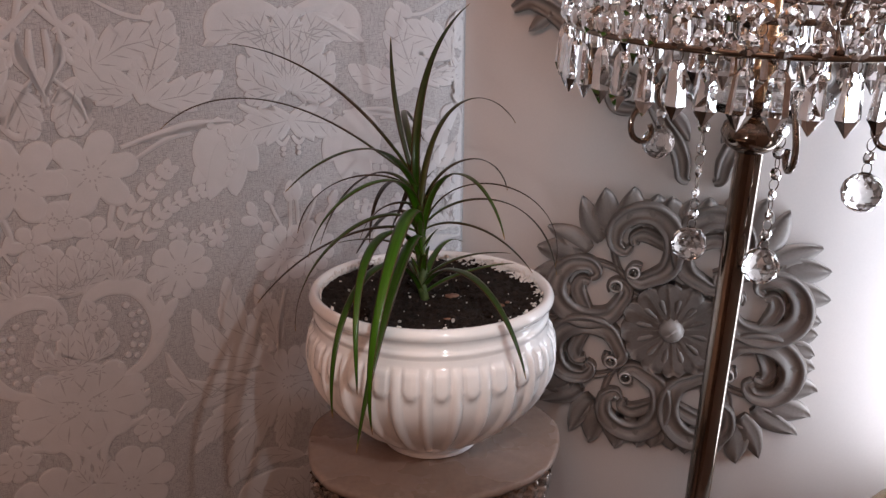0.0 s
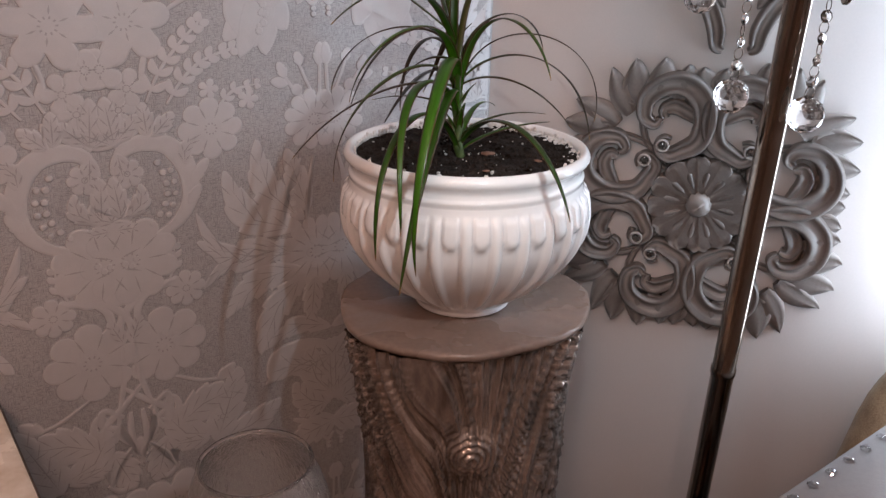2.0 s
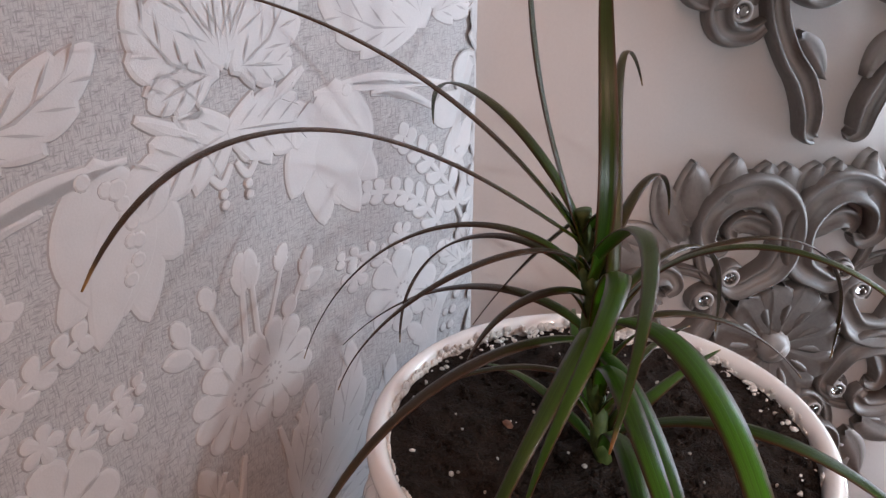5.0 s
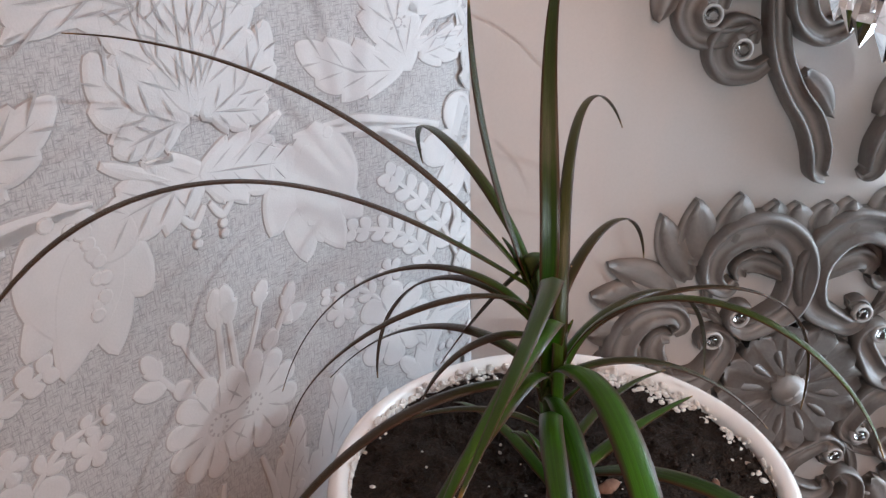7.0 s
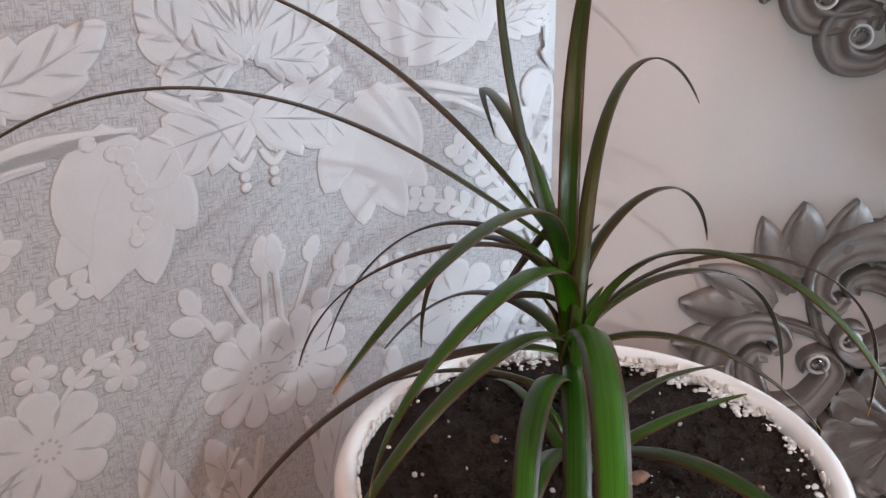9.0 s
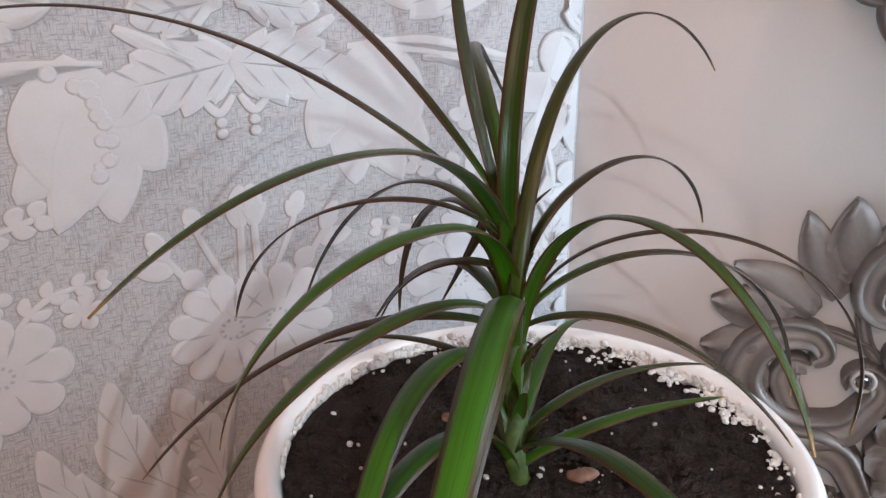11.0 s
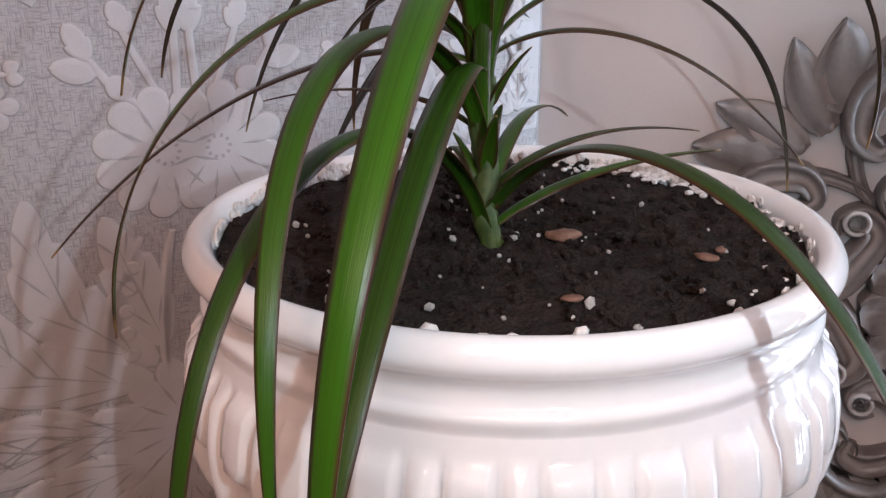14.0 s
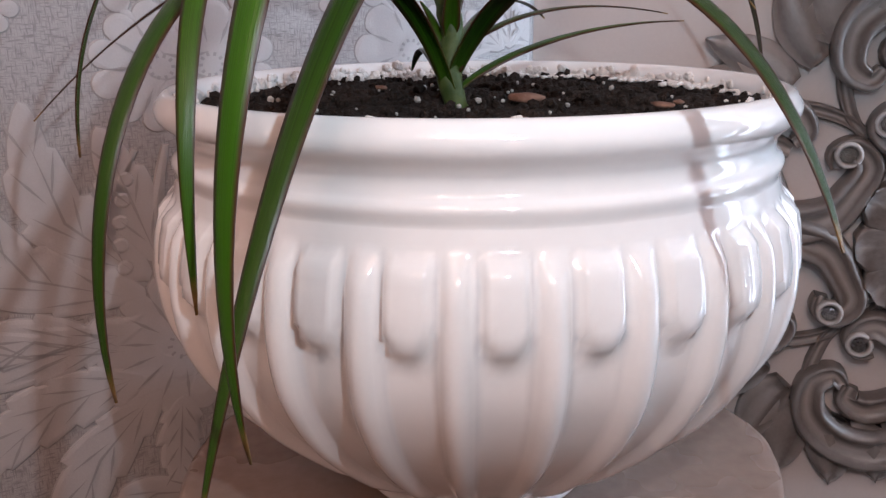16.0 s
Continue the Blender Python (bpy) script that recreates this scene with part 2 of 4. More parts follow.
def hollow_tint(m, colour, low, high, amount):
    """Grey-blue mixed into the base colour in the hollows of the relief, broken up by a brushed grain."""
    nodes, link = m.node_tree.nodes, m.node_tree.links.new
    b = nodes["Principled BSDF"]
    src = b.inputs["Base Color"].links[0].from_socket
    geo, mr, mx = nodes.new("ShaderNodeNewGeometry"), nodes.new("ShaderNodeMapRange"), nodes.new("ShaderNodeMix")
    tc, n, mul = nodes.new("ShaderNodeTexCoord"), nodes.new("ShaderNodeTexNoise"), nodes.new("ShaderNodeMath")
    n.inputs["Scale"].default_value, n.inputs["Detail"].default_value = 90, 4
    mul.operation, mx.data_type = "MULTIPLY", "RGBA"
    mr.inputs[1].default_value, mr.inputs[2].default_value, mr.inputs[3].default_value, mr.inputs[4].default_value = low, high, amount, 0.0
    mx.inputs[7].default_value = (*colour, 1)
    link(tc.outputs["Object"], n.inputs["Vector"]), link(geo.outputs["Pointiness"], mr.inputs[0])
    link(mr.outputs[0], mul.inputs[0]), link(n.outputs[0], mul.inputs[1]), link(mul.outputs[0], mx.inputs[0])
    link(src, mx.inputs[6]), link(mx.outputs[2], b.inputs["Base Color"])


hollow_tint(PORCELAIN, (0.36, 0.37, 0.42), 0.44, 0.492, 0.55)
LEAF = leaf_material()


# ---- building helpers ----
def mesh_of(bm, name, mat, smooth=True):
    bm.normal_update()
    me = bpy.data.meshes.new(name)
    bm.to_mesh(me)
    bm.free()
    for p in me.polygons:
        p.use_smooth = smooth
    me.materials.append(mat)
    return me


def part(name, bm, mat, parent=None, label="", smooth=True):
    """One mesh object from a bmesh, under a thing or a part."""
    ob = new(name, mesh_of(bm, name, mat, smooth))
    if parent:
        ob.parent = parent
    if label:
        ob["label"] = label
    return ob


def thing(name, label, category, group="", kind="", at=(0, 0, 0)):
    ob = new(name)
    ob.location = at
    ob.empty_display_size = 0.02
    return tagged(ob, label, category, group, kind)


def box(bm, size, m=Matrix(), bevel=0.0):
    got = bmesh.ops.create_cube(bm, size=1, matrix=m @ Matrix.Diagonal((*size, 1)))
    if bevel:
        edges = {e for v in got["verts"] for e in v.link_edges}
        bmesh.ops.bevel(bm, geom=list(edges), offset=bevel, segments=2, affect="EDGES")
    return bm


def grid_mesh(bm, rows, closed_u=False, cap=False):
    """Faces between rows of points of equal number."""
    vs = [[bm.verts.new(p) for p in r] for r in rows]
    n = len(rows[0])
    for a, b in zip(vs, vs[1:]):
        for i in range(n if closed_u else n - 1):
            j = (i + 1) % n
            bm.faces.new((a[i], a[j], b[j], b[i]))
    if cap:
        bm.faces.new(list(reversed(vs[0])))
        bm.faces.new(vs[-1])
    return vs


def lathe(bm, profile, seg=48, centre=(0, 0), cap=False):
    """Revolve (radius, height) pairs round the z axis."""
    rows = [[(centre[0] + r * math.cos(k * math.tau / seg), centre[1] + r * math.sin(k * math.tau / seg), z) for k in range(seg)] for r, z in profile]
    grid_mesh(bm, rows, True, cap)
    return bm


def tube(bm, pts, radius, seg=8, cap=True):
    """A round tube along points; radius may be a number or one for each point."""
    pts = [Vector(p) for p in pts]
    rad = radius if isinstance(radius, (list, tuple)) else [radius] * len(pts)
    rows, side = [], None
    for i, p in enumerate(pts):
        d = (pts[min(i + 1, len(pts) - 1)] - pts[max(i - 1, 0)]).normalized()
        if side is None:
            side = d.orthogonal().normalized()
        side = (side - d * side.dot(d)).normalized()
        up = d.cross(side)
        rows.append([p + (side * math.cos(a) + up * math.sin(a)) * rad[i] for a in (k * math.tau / seg for k in range(seg))])
    grid_mesh(bm, rows, True, cap)
    return bm


# ---- walls ----
L0, DL = Vector((-0.058, 1.1080, 0)), Vector((0.8361, 0.5486, 0))
U_BEND, U_EDGE = -0.075, 0.100
D2 = Vector((0.9275, 0.374, 0)).normalized()
BEND = L0 + DL * U_BEND


def paper_point(u, z, out=0.0):
    """A point of the papered wall: u along it (0.100 at its far edge), z up, out of the wall by `out` metres."""
    k = min(1, max(0, (u - U_BEND + 0.03) / 0.06))
    d = DL.lerp(D2, k * 0.5 if u < U_BEND + 0.03 else 1).normalized()
    if u < U_BEND - 0.03:
        p = L0 + DL * u
        d = DL
    elif u > U_BEND + 0.03:
        p = BEND + D2 * (u - U_BEND)
        d = D2
    else:
        q = 0.03
        a, c = BEND - DL * q, BEND + D2 * q
        p = a * (1 - k) ** 2 + BEND * 2 * k * (1 - k) + c * k * k
        d = DL.lerp(D2, k).normalized()
    if u > U_EDGE - 0.012:
        r = (u - (U_EDGE - 0.012)) / 0.012
        p = p + Vector((0.25, 0.97, 0)) * 0.010 * r * r
    return Vector((p.x + d.y * out, p.y - d.x * out, z))


H = 2.5
us = [-3.0, -2.0, -1.2] + [-0.9 + 0.0125 * k for k in range(78)] + [U_EDGE - 0.004, U_EDGE]
bm = bmesh.new()
front = [[paper_point(u, z) for u in us] for z in (0.0, H)]
back_l = L0 + DL * -3.0 + Vector((-0.084, 0.124, 0))
edge_p = paper_point(U_EDGE, 0)
rim = [edge_p, edge_p + Vector((0.006, 0.03, 0)), edge_p + Vector((0.03, 0.16, 0)), back_l]
loop = [Vector((p.x, p.y, 0)) for p in front[0]] + rim[1:]
grid_mesh(bm, [[(p.x, p.y, z) for p in loop] for z in (0.0, H)], True, True)
wall_left = tagged(part("wall_papered", bm, PAPER, smooth=False), "grey linen-textured wallpaper wall with a pale embossed damask pattern", "wall", kind="structure")

bm = bmesh.new()
a, b = WALL_R + DIR_R * -0.16, WALL_R + DIR_R * 0.60
grid_mesh(bm, [[Vector((p.x, p.y, z)) for p in (a, b, b - NRM_R * 0.12, a - NRM_R * 0.12)] for z in (0.0, H)], True, True)
tagged(part("wall_smooth", bm, PAINT, smooth=False), "smooth warm beige painted wall with carved wooden ornaments", "wall", kind="structure")

# window wall, at a right angle to the smooth wall, with an opening for the window
wc = WALL_R + DIR_R * 0.60
W0, W1, SILL, HEAD = 0.02, 0.16, 0.44, 1.90


def slab(bm, s0, s1, z0, z1, t0=0.0, t1=0.14):
    pts = [wc + NRM_R * s + DIR_R * t for s, t in ((s0, t0), (s0, t1), (s1, t1), (s1, t0))]
    grid_mesh(bm, [[Vector((p.x, p.y, z)) for p in pts] for z in (z0, z1)], True, True)


bm = bmesh.new()
slab(bm, -0.12, W0, 0, H), slab(bm, W1, 2.6, 0, H), slab(bm, W0, W1, 0, SILL), slab(bm, W0, W1, HEAD, H)
tagged(part("wall_window", bm, PAINT, smooth=False), "beige painted wall with a window opening", "wall", kind="structure")
window = thing("window_1", "narrow white plastic window beside the corner", "window", kind="structure")
bm = bmesh.new()
slab(bm, W0, W0 + 0.012, SILL, HEAD, 0.07, 0.13), slab(bm, W1 - 0.012, W1, SILL, HEAD, 0.07, 0.13)
slab(bm, W0 + 0.012, W1 - 0.012, SILL, SILL + 0.05, 0.07, 0.13), slab(bm, W0 + 0.012, W1 - 0.012, HEAD - 0.05, HEAD, 0.07, 0.13)
part("window_frame", bm, WHITE, window, smooth=False)
bm = bmesh.new()
slab(bm, W0 + 0.012, W1 - 0.012, SILL + 0.05, HEAD - 0.05, 0.095, 0.101)
pane = part("pane", bm, CLEAR, window, smooth=False)
pane.visible_shadow = False
# the rest of the room, behind the camera
end_r = wc + NRM_R * 2.6
end_l = L0 + DL * -3.0
bm = bmesh.new()
pts = [Vector(end_r) + DIR_R * 0.05, Vector((1.3, -2.6, 0)), Vector((-2.4, -2.6, 0)), Vector((end_l.x, end_l.y, 0)) + Vector((-0.05, 0, 0))]
for p, q in zip(pts, pts[1:]):
    n = Vector((q.y - p.y, p.x - q.x, 0)).normalized() * 0.1
    grid_mesh(bm, [[Vector((v.x, v.y, z)) for v in (p, q, q + -n, p + -n)] for z in (0, H)], True, True)
tagged(part("wall_rear", bm, PAINT, smooth=False), "plain beige walls closing the room", "wall", kind="structure")
bm = bmesh.new()
box(bm, (8, 8, 0.1), pose(-0.5, -0.5, -0.05))
tagged(part("floor", bm, FLOOR, smooth=False), "dark brown laminate floor", "floor", kind="structure")
bm = bmesh.new()
box(bm, (8, 8, 0.1), pose(-0.5, -0.5, H + 0.05))
tagged(part("ceiling", bm, CEIL, smooth=False), "plain white ceiling", "ceiling", kind="structure")


# ---- embossed damask of the wallpaper ----
def polyline(pts, n):
    """n+1 smooth points through the given ones."""
    pts = [Vector((*p, 0)) for p in pts]
    out = []
    for k in range(n + 1):
        s = k / n * (len(pts) - 1)
        i = min(int(s), len(pts) - 2)
        t = s - i
        p0, p1, p2, p3 = pts[max(i - 1, 0)], pts[i], pts[i + 1], pts[min(i + 2, len(pts) - 1)]
        out.append(0.5 * (2 * p1 + (p2 - p0) * t + (2 * p0 - 5 * p1 + 4 * p2 - p3) * t * t + (3 * p1 - p0 - 3 * p2 + p3) * t ** 3))
    return out


def leaf(base, tip, width, lobes, bend):
    b, t = Vector((*base, 0)), Vector((*tip, 0))
    d = t - b
    ln = d.length
    d.normalize()
    side = Vector((-d.y, d.x, 0))
    n = 8 * lobes + 6

    def mid(s):
        return b + d * (ln * s) + side * (bend * ln * math.sin(math.pi * s))

    left, right, cuts = [], [], []
    for k in range(n + 1):
        s = k / n
        saw = (s * lobes) % 1.0
        hw = width / 2 * math.sin(math.pi * min(1, s ** 0.8)) ** 0.75 * (0.72 + 0.28 * saw ** 0.7 if lobes > 1 else 1) + 0.0008
        lean = d * (0.18 * hw)
        left.append(mid(s) + side * hw + lean)
        right.append(mid(s) - side * hw + lean)
    solid = left + right[::-1][1:-1]
    if width > 0.016 and lobes > 1:
        cuts.append([mid(0.08), mid(0.45) + side * 0.0009, mid(0.86), mid(0.45) - side * 0.0009])
        for k in range(1, lobes + 1):
            s = (k - 0.35) / (lobes + 0.7)
            for q in (1, -1):
                c0, c1 = mid(s) + side * q * 0.0015, mid(min(1, s + 0.20)) + side * q * width * 0.31
                e = (c1 - c0).normalized()
                f = Vector((-e.y, e.x, 0)) * 0.0011
                cuts.append([c0, (c0 + c1) / 2 + f * 0.8, c1, (c0 + c1) / 2 - f * 0.8])
    return [solid], cuts


def bloom(c, r, n, turn):
    c = Vector((*c, 0))
    m = max(40, n * 10)
    solid = []
    for k in range(m):
        a = k * math.tau / m
        q = abs(math.cos((a - radians(turn)) * n / 2)) ** 0.55
        rr = r * ((0.42 + 0.58 * q) if n <= 6 else (0.76 + 0.24 * q))
        solid.append(c + Vector((math.cos(a), math.sin(a), 0)) * rr)
    cuts = []
    if r > 0.016:
        for k in range(n):
            a = radians(turn) + (k + 0.5) * math.tau / n
            e = Vector((math.cos(a), math.sin(a), 0))
            f = Vector((-e.y, e.x, 0)) * 0.0011
            r0, r1 = (0.22, 0.44) if n <= 6 else (0.34, 0.78)
            cuts.append([c + e * r * r0, c + e * r * (r0 + r1) / 2 + f, c + e * r * r1, c + e * r * (r0 + r1) / 2 - f])
        for k in range(10):
            a = k * math.tau / 10
            e = Vector((math.cos(a), math.sin(a), 0)) * r * 0.2
            f = Vector((-e.y, e.x, 0)).normalized() * 0.0009
            cuts.append([c + e * 0.7 - f, c + e - f, c + e + f, c + e * 0.7 + f])
    return [solid], cuts


def band(pts, w0, w1, w2):
    p = polyline(pts, 7 * (len(pts) - 1))
    left, right = [], []
    for k, v in enumerate(p):
        s = k / (len(p) - 1)
        w = (w0 + (w1 - w0) * math.sin(math.pi * s) if s < 0.5 else w2 + (w1 - w2) * math.sin(math.pi * s)) / 2
        d = (p[min(k + 1, len(p) - 1)] - p[max(k - 1, 0)]).normalized()
        f = Vector((-d.y, d.x, 0)) * w
        left.append(v + f)
        right.append(v - f)
    return [left + right[::-1]], []


def beads(pts, r):
    return [[Vector((x + r * math.cos(k * math.tau / 10), z + r * math.sin(k * math.tau / 10), 0)) for k in range(10)] for x, z in pts], []


def fern(pts, length, n):
    solids, _ = band(pts, 0.002, 0.0035, 0.001)
    p = polyline(pts, n)
    for k in range(1, n + 1):
        d = (p[k] - p[k - 1]).normalized()
        for q in (1, -1):
            a = Vector((d.x * 0.75 - q * d.y * 0.66, d.y * 0.75 + q * d.x * 0.66, 0))
            tip = p[k] + a * length * (1 - 0.45 * k / n)
            solids += leaf((p[k].x, p[k].y), (tip.x, tip.y), length * 0.36, 1, 0.1 * q)[0]
    return solids, []


def repeat():
    """One half of the damask's repeat: x from the blossom axis (0 to 0.265), z up."""
    yield leaf((0.094, 1.04), (0.132, 1.145), 0.052, 4, 0.00)
    yield leaf((0.093, 1.056), (0.034, 1.113), 0.040, 2, 0.20)
    yield leaf((0.099, 1.043), (0.187, 1.073), 0.044, 4, -0.10)
    yield leaf((0.086, 1.05), (0.033, 1.06), 0.030, 3, 0.00)
    yield bloom((0.104, 1.077), 0.020, 6, 0)
    # the large drooping ear: pointed lobes fanned round a broad heart
    for tip, w in (((0.146, 0.977), 0.030), ((0.143, 0.940), 0.030), ((0.160, 0.919), 0.030), ((0.192, 0.919), 0.032), ((0.220, 0.948), 0.034), ((0.219, 0.984), 0.034)):
        yield leaf((0.184, 0.996), tip, w, 1, 0.06)
    yield leaf((0.176, 1.020), (0.178, 0.930), 0.062, 1, 0.0)
    for k in range(4):
        yield beads(((0.186 + 0.004 * math.sin(k), 1.000 - 0.015 * k),), 0.0058 - 0.0008 * k)
    yield band(((0.068, 0.994), (0.12, 1.008), (0.15, 1.014), (0.195, 1.013)), 0.0040, 0.0080, 0.0030)
    yield band(((0.079, 0.977), (0.119, 0.999), (0.146, 1.003)), 0.0030, 0.0060, 0.0030)
    yield beads(((0.168, 1.01), (0.18, 1.002), (0.188, 0.992), (0.192, 0.98), (0.194, 0.969), (0.192, 0.958), (0.186, 0.949)), 0.0045)
    yield fern(((0.051, 0.877), (0.069, 0.912), (0.094, 0.942), (0.116, 0.963)), 0.022, 7)
    yield fern(((0.073, 0.872), (0.094, 0.901), (0.119, 0.92), (0.15, 0.93)), 0.020, 7)
    yield band(((0.057, 0.939), (0.051, 0.918), (0.048, 0.9)), 0.0050, 0.0060, 0.0040)
    yield bloom((0.036, 0.968), 0.050, 6, 10)
    yield bloom((-0.007, 0.919), 0.027, 4, 45)
    yield bloom((0.032, 0.895), 0.023, 5, 0)
    yield bloom((0.021, 0.872), 0.020, 5, 0)
    yield leaf((-0.013, 0.828), (-0.007, 0.888), 0.030, 3, 0.00)
    yield leaf((-0.014, 0.835), (-0.042, 0.864), 0.025, 3, 0.00)
    yield leaf((-0.013, 0.831), (0.027, 0.854), 0.025, 3, 0.00)
    yield leaf((-0.014, 0.824), (-0.018, 0.787), 0.020, 2, 0.00)
    yield leaf((0.048, 0.836), (0.046, 0.878), 0.022, 3, 0.00)
    yield leaf((0.052, 0.835), (0.079, 0.862), 0.022, 3, 0.00)
    yield bloom((0.12, 0.837), 0.038, 8, 0)
    yield fern(((0.131, 0.863), (0.15, 0.88), (0.177, 0.885)), 0.014, 4)
    yield bloom((0.167, 0.868), 0.013, 5, 0)
    yield bloom((0.121, 0.885), 0.012, 5, 0)
    yield band(((0.259, 0.836), (0.261, 0.878), (0.262, 0.919)), 0.0030, 0.0040, 0.0029)
    yield band(((0.258, 0.848), (0.23, 0.869), (0.21, 0.899)), 0.0020, 0.0040, 0.0029)
    yield band(((0.258, 0.851), (0.242, 0.885), (0.232, 0.912)), 0.0020, 0.0030, 0.0029)
    yield leaf((0.261, 0.901), (0.263, 0.93), 0.016, 2, 0.00)
    yield leaf((0.216, 0.889), (0.207, 0.909), 0.012, 2, 0.00)
    yield leaf((0.238, 0.903), (0.23, 0.92), 0.012, 2, 0.00)
    yield leaf((0.236, 0.867), (0.224, 0.878), 0.012, 1, 0.00)
    yield leaf((0.219, 0.881), (0.197, 0.887), 0.012, 1, 0.00)
    yield bloom((0.251, 0.832), 0.040, 11, 0)
    yield band(((0.015, 0.803), (0.019, 0.822), (0.041, 0.831), (0.07, 0.823), (0.089, 0.792), (0.089, 0.753), (0.068, 0.724), (0.035, 0.712)), 0.0100, 0.0220, 0.0050)
    yield bloom((0.022, 0.797), 0.018, 7, 0)
    yield beads(((0.056, 0.805), (0.061, 0.792), (0.064, 0.778), (0.064, 0.765), (0.06, 0.753), (0.053, 0.741), (0.044, 0.731)), 0.0035)
    yield beads(((0.07, 0.793), (0.073, 0.779), (0.073, 0.764), (0.069, 0.75), (0.063, 0.738)), 0.0030)
    yield leaf((0.087, 0.795), (0.103, 0.83), 0.022, 3, 0.20)
    yield leaf((0.09, 0.772), (0.114, 0.801), 0.016, 2, 0.00)
    yield leaf((0.086, 0.746), (0.102, 0.771), 0.016, 2, 0.00)
    yield leaf((-0.011, 0.741), (-0.006, 0.796), 0.024, 3, 0.00)
    yield leaf((-0.016, 0.743), (-0.035, 0.782), 0.022, 3, 0.20)
    yield leaf((-0.007, 0.74), (0.021, 0.766), 0.022, 3, -0.20)
    yield leaf((0.001, 0.731), (0.03, 0.73), 0.018, 3, 0.00)
    yield bloom((-0.011, 0.725), 0.014, 5, 0)
    yield bloom((-0.014, 0.689), 0.056, 9, 0)
    yield beads(((-0.021, 0.691), (-0.015, 0.683), (-0.008, 0.687)), 0.0040)
    yield band(((-0.011, 0.597), (0.003, 0.626), (0.028, 0.644), (0.061, 0.65)), 0.0060, 0.0100, 0.0050)
    yield band(((-0.014, 0.598), (-0.017, 0.629), (-0.034, 0.647), (-0.064, 0.653)), 0.0060, 0.0100, 0.0050)
    yield bloom((0.074, 0.638), 0.024, 8, 0)
    yield fern(((0.057, 0.656), (0.063, 0.676), (0.065, 0.693)), 0.016, 3)
    yield leaf((0.035, 0.644), (0.014, 0.66), 0.014, 2, 0.00)
    yield leaf((0.229, 0.685), (0.131, 0.782), 0.046, 4, 0.20)
    yield leaf((0.232, 0.696), (0.174, 0.816), 0.042, 4, 0.15)
    yield leaf((0.227, 0.673), (0.094, 0.735), 0.030, 2, 0.35)
    yield leaf((0.225, 0.665), (0.092, 0.696), 0.038, 5, 0.15)
    yield leaf((0.225, 0.643), (0.095, 0.631), 0.036, 5, -0.25)
    yield leaf((0.226, 0.63), (0.12, 0.582), 0.044, 5, -0.15)
    yield leaf((0.232, 0.62), (0.162, 0.513), 0.042, 4, -0.10)
    yield leaf((0.238, 0.707), (0.212, 0.798), 0.034, 3, 0.00)
    yield beads(((0.224, 0.764), (0.221, 0.751), (0.218, 0.737), (0.217, 0.722), (0.218, 0.707)), 0.0045)
    yield band(((0.202, 0.692), (0.208, 0.739), (0.231, 0.782)), 0.0030, 0.0060, 0.0030)
    yield band(((0.237, 0.683), (0.238, 0.732), (0.249, 0.783)), 0.0030, 0.0060, 0.0030)
    yield bloom((0.248, 0.647), 0.052, 14, 0)
    yield leaf((0.244, 0.611), (0.236, 0.542), 0.030, 4, 0.00)
    yield bloom((0.041, 0.568), 0.052, 8, 0)
    yield bloom((0.045, 0.573), 0.016, 6, 0)
    yield leaf((0.004, 0.582), (0.018, 0.617), 0.020, 3, 0.00)
    yield band(((-0.004, 0.622), (-0.007, 0.571), (-0.01, 0.53), (-0.019, 0.491)), 0.0050, 0.0070, 0.0050)
    yield band(((-0.011, 0.522), (0.014, 0.497), (0.038, 0.475), (0.044, 0.455), (0.026, 0.464)), 0.0040, 0.0090, 0.0040)
    yield band(((-0.019, 0.491), (-0.029, 0.451), (-0.05, 0.472), (-0.044, 0.491), (-0.031, 0.482)), 0.0040, 0.0080, 0.0030)
    yield band(((-0.007, 0.486), (-0.008, 0.443), (0.006, 0.418)), 0.0040, 0.0080, 0.0030)
    yield leaf((0.043, 0.442), (0.133, 0.475), 0.052, 5, 0.10)
    yield leaf((0.034, 0.436), (0.013, 0.371), 0.040, 4, 0.00)
    yield leaf((0.102, 0.494), (0.127, 0.512), 0.016, 2, 0.00)
    yield band(((0.05, 0.519), (0.087, 0.499), (0.126, 0.495)), 0.0020, 0.0040, 0.0029)
    yield leaf((0.263, 0.432), (0.166, 0.464), 0.050, 4, -0.35)
    yield leaf((0.274, 0.486), (0.185, 0.495), 0.036, 4, 0.20)
    yield leaf((0.271, 0.369), (0.196, 0.356), 0.050, 4, 0.00)
    yield leaf((0.266, 0.526), (0.169, 0.518), 0.030, 3, -0.20)
    yield band(((-0.042, 0.384), (-0.034, 0.413), (-0.052, 0.451)), 0.0030, 0.0060, 0.0030)
    yield band(((-0.039, 0.383), (-0.03, 0.411), (-0.009, 0.435)), 0.0030, 0.0060, 0.0030)
    yield leaf((-0.034, 0.41), (-0.033, 0.433), 0.012, 1, 0.00)
    yield band(((0.015, 1.123), (0.037, 1.138), (0.04, 1.119), (0.025, 1.11), (0.019, 1.12)), 0.0040, 0.0090, 0.0030)
    yield band(((-0.003, 1.045), (0.006, 1.074), (0.022, 1.097), (0.019, 1.12)), 0.0030, 0.0070, 0.0030)
    yield leaf((-0.001, 1.06), (0.001, 1.087), 0.015, 1, 0.00)
    yield band(((0.021, 1.049), (0.011, 1.029), (0.028, 1.015), (0.044, 1.029)), 0.0040, 0.0090, 0.0030)
    yield leaf((0.269, 1.044), (0.271, 1.148), 0.050, 3, 0.00)
    yield leaf((0.266, 1.051), (0.228, 1.142), 0.046, 4, 0.10)
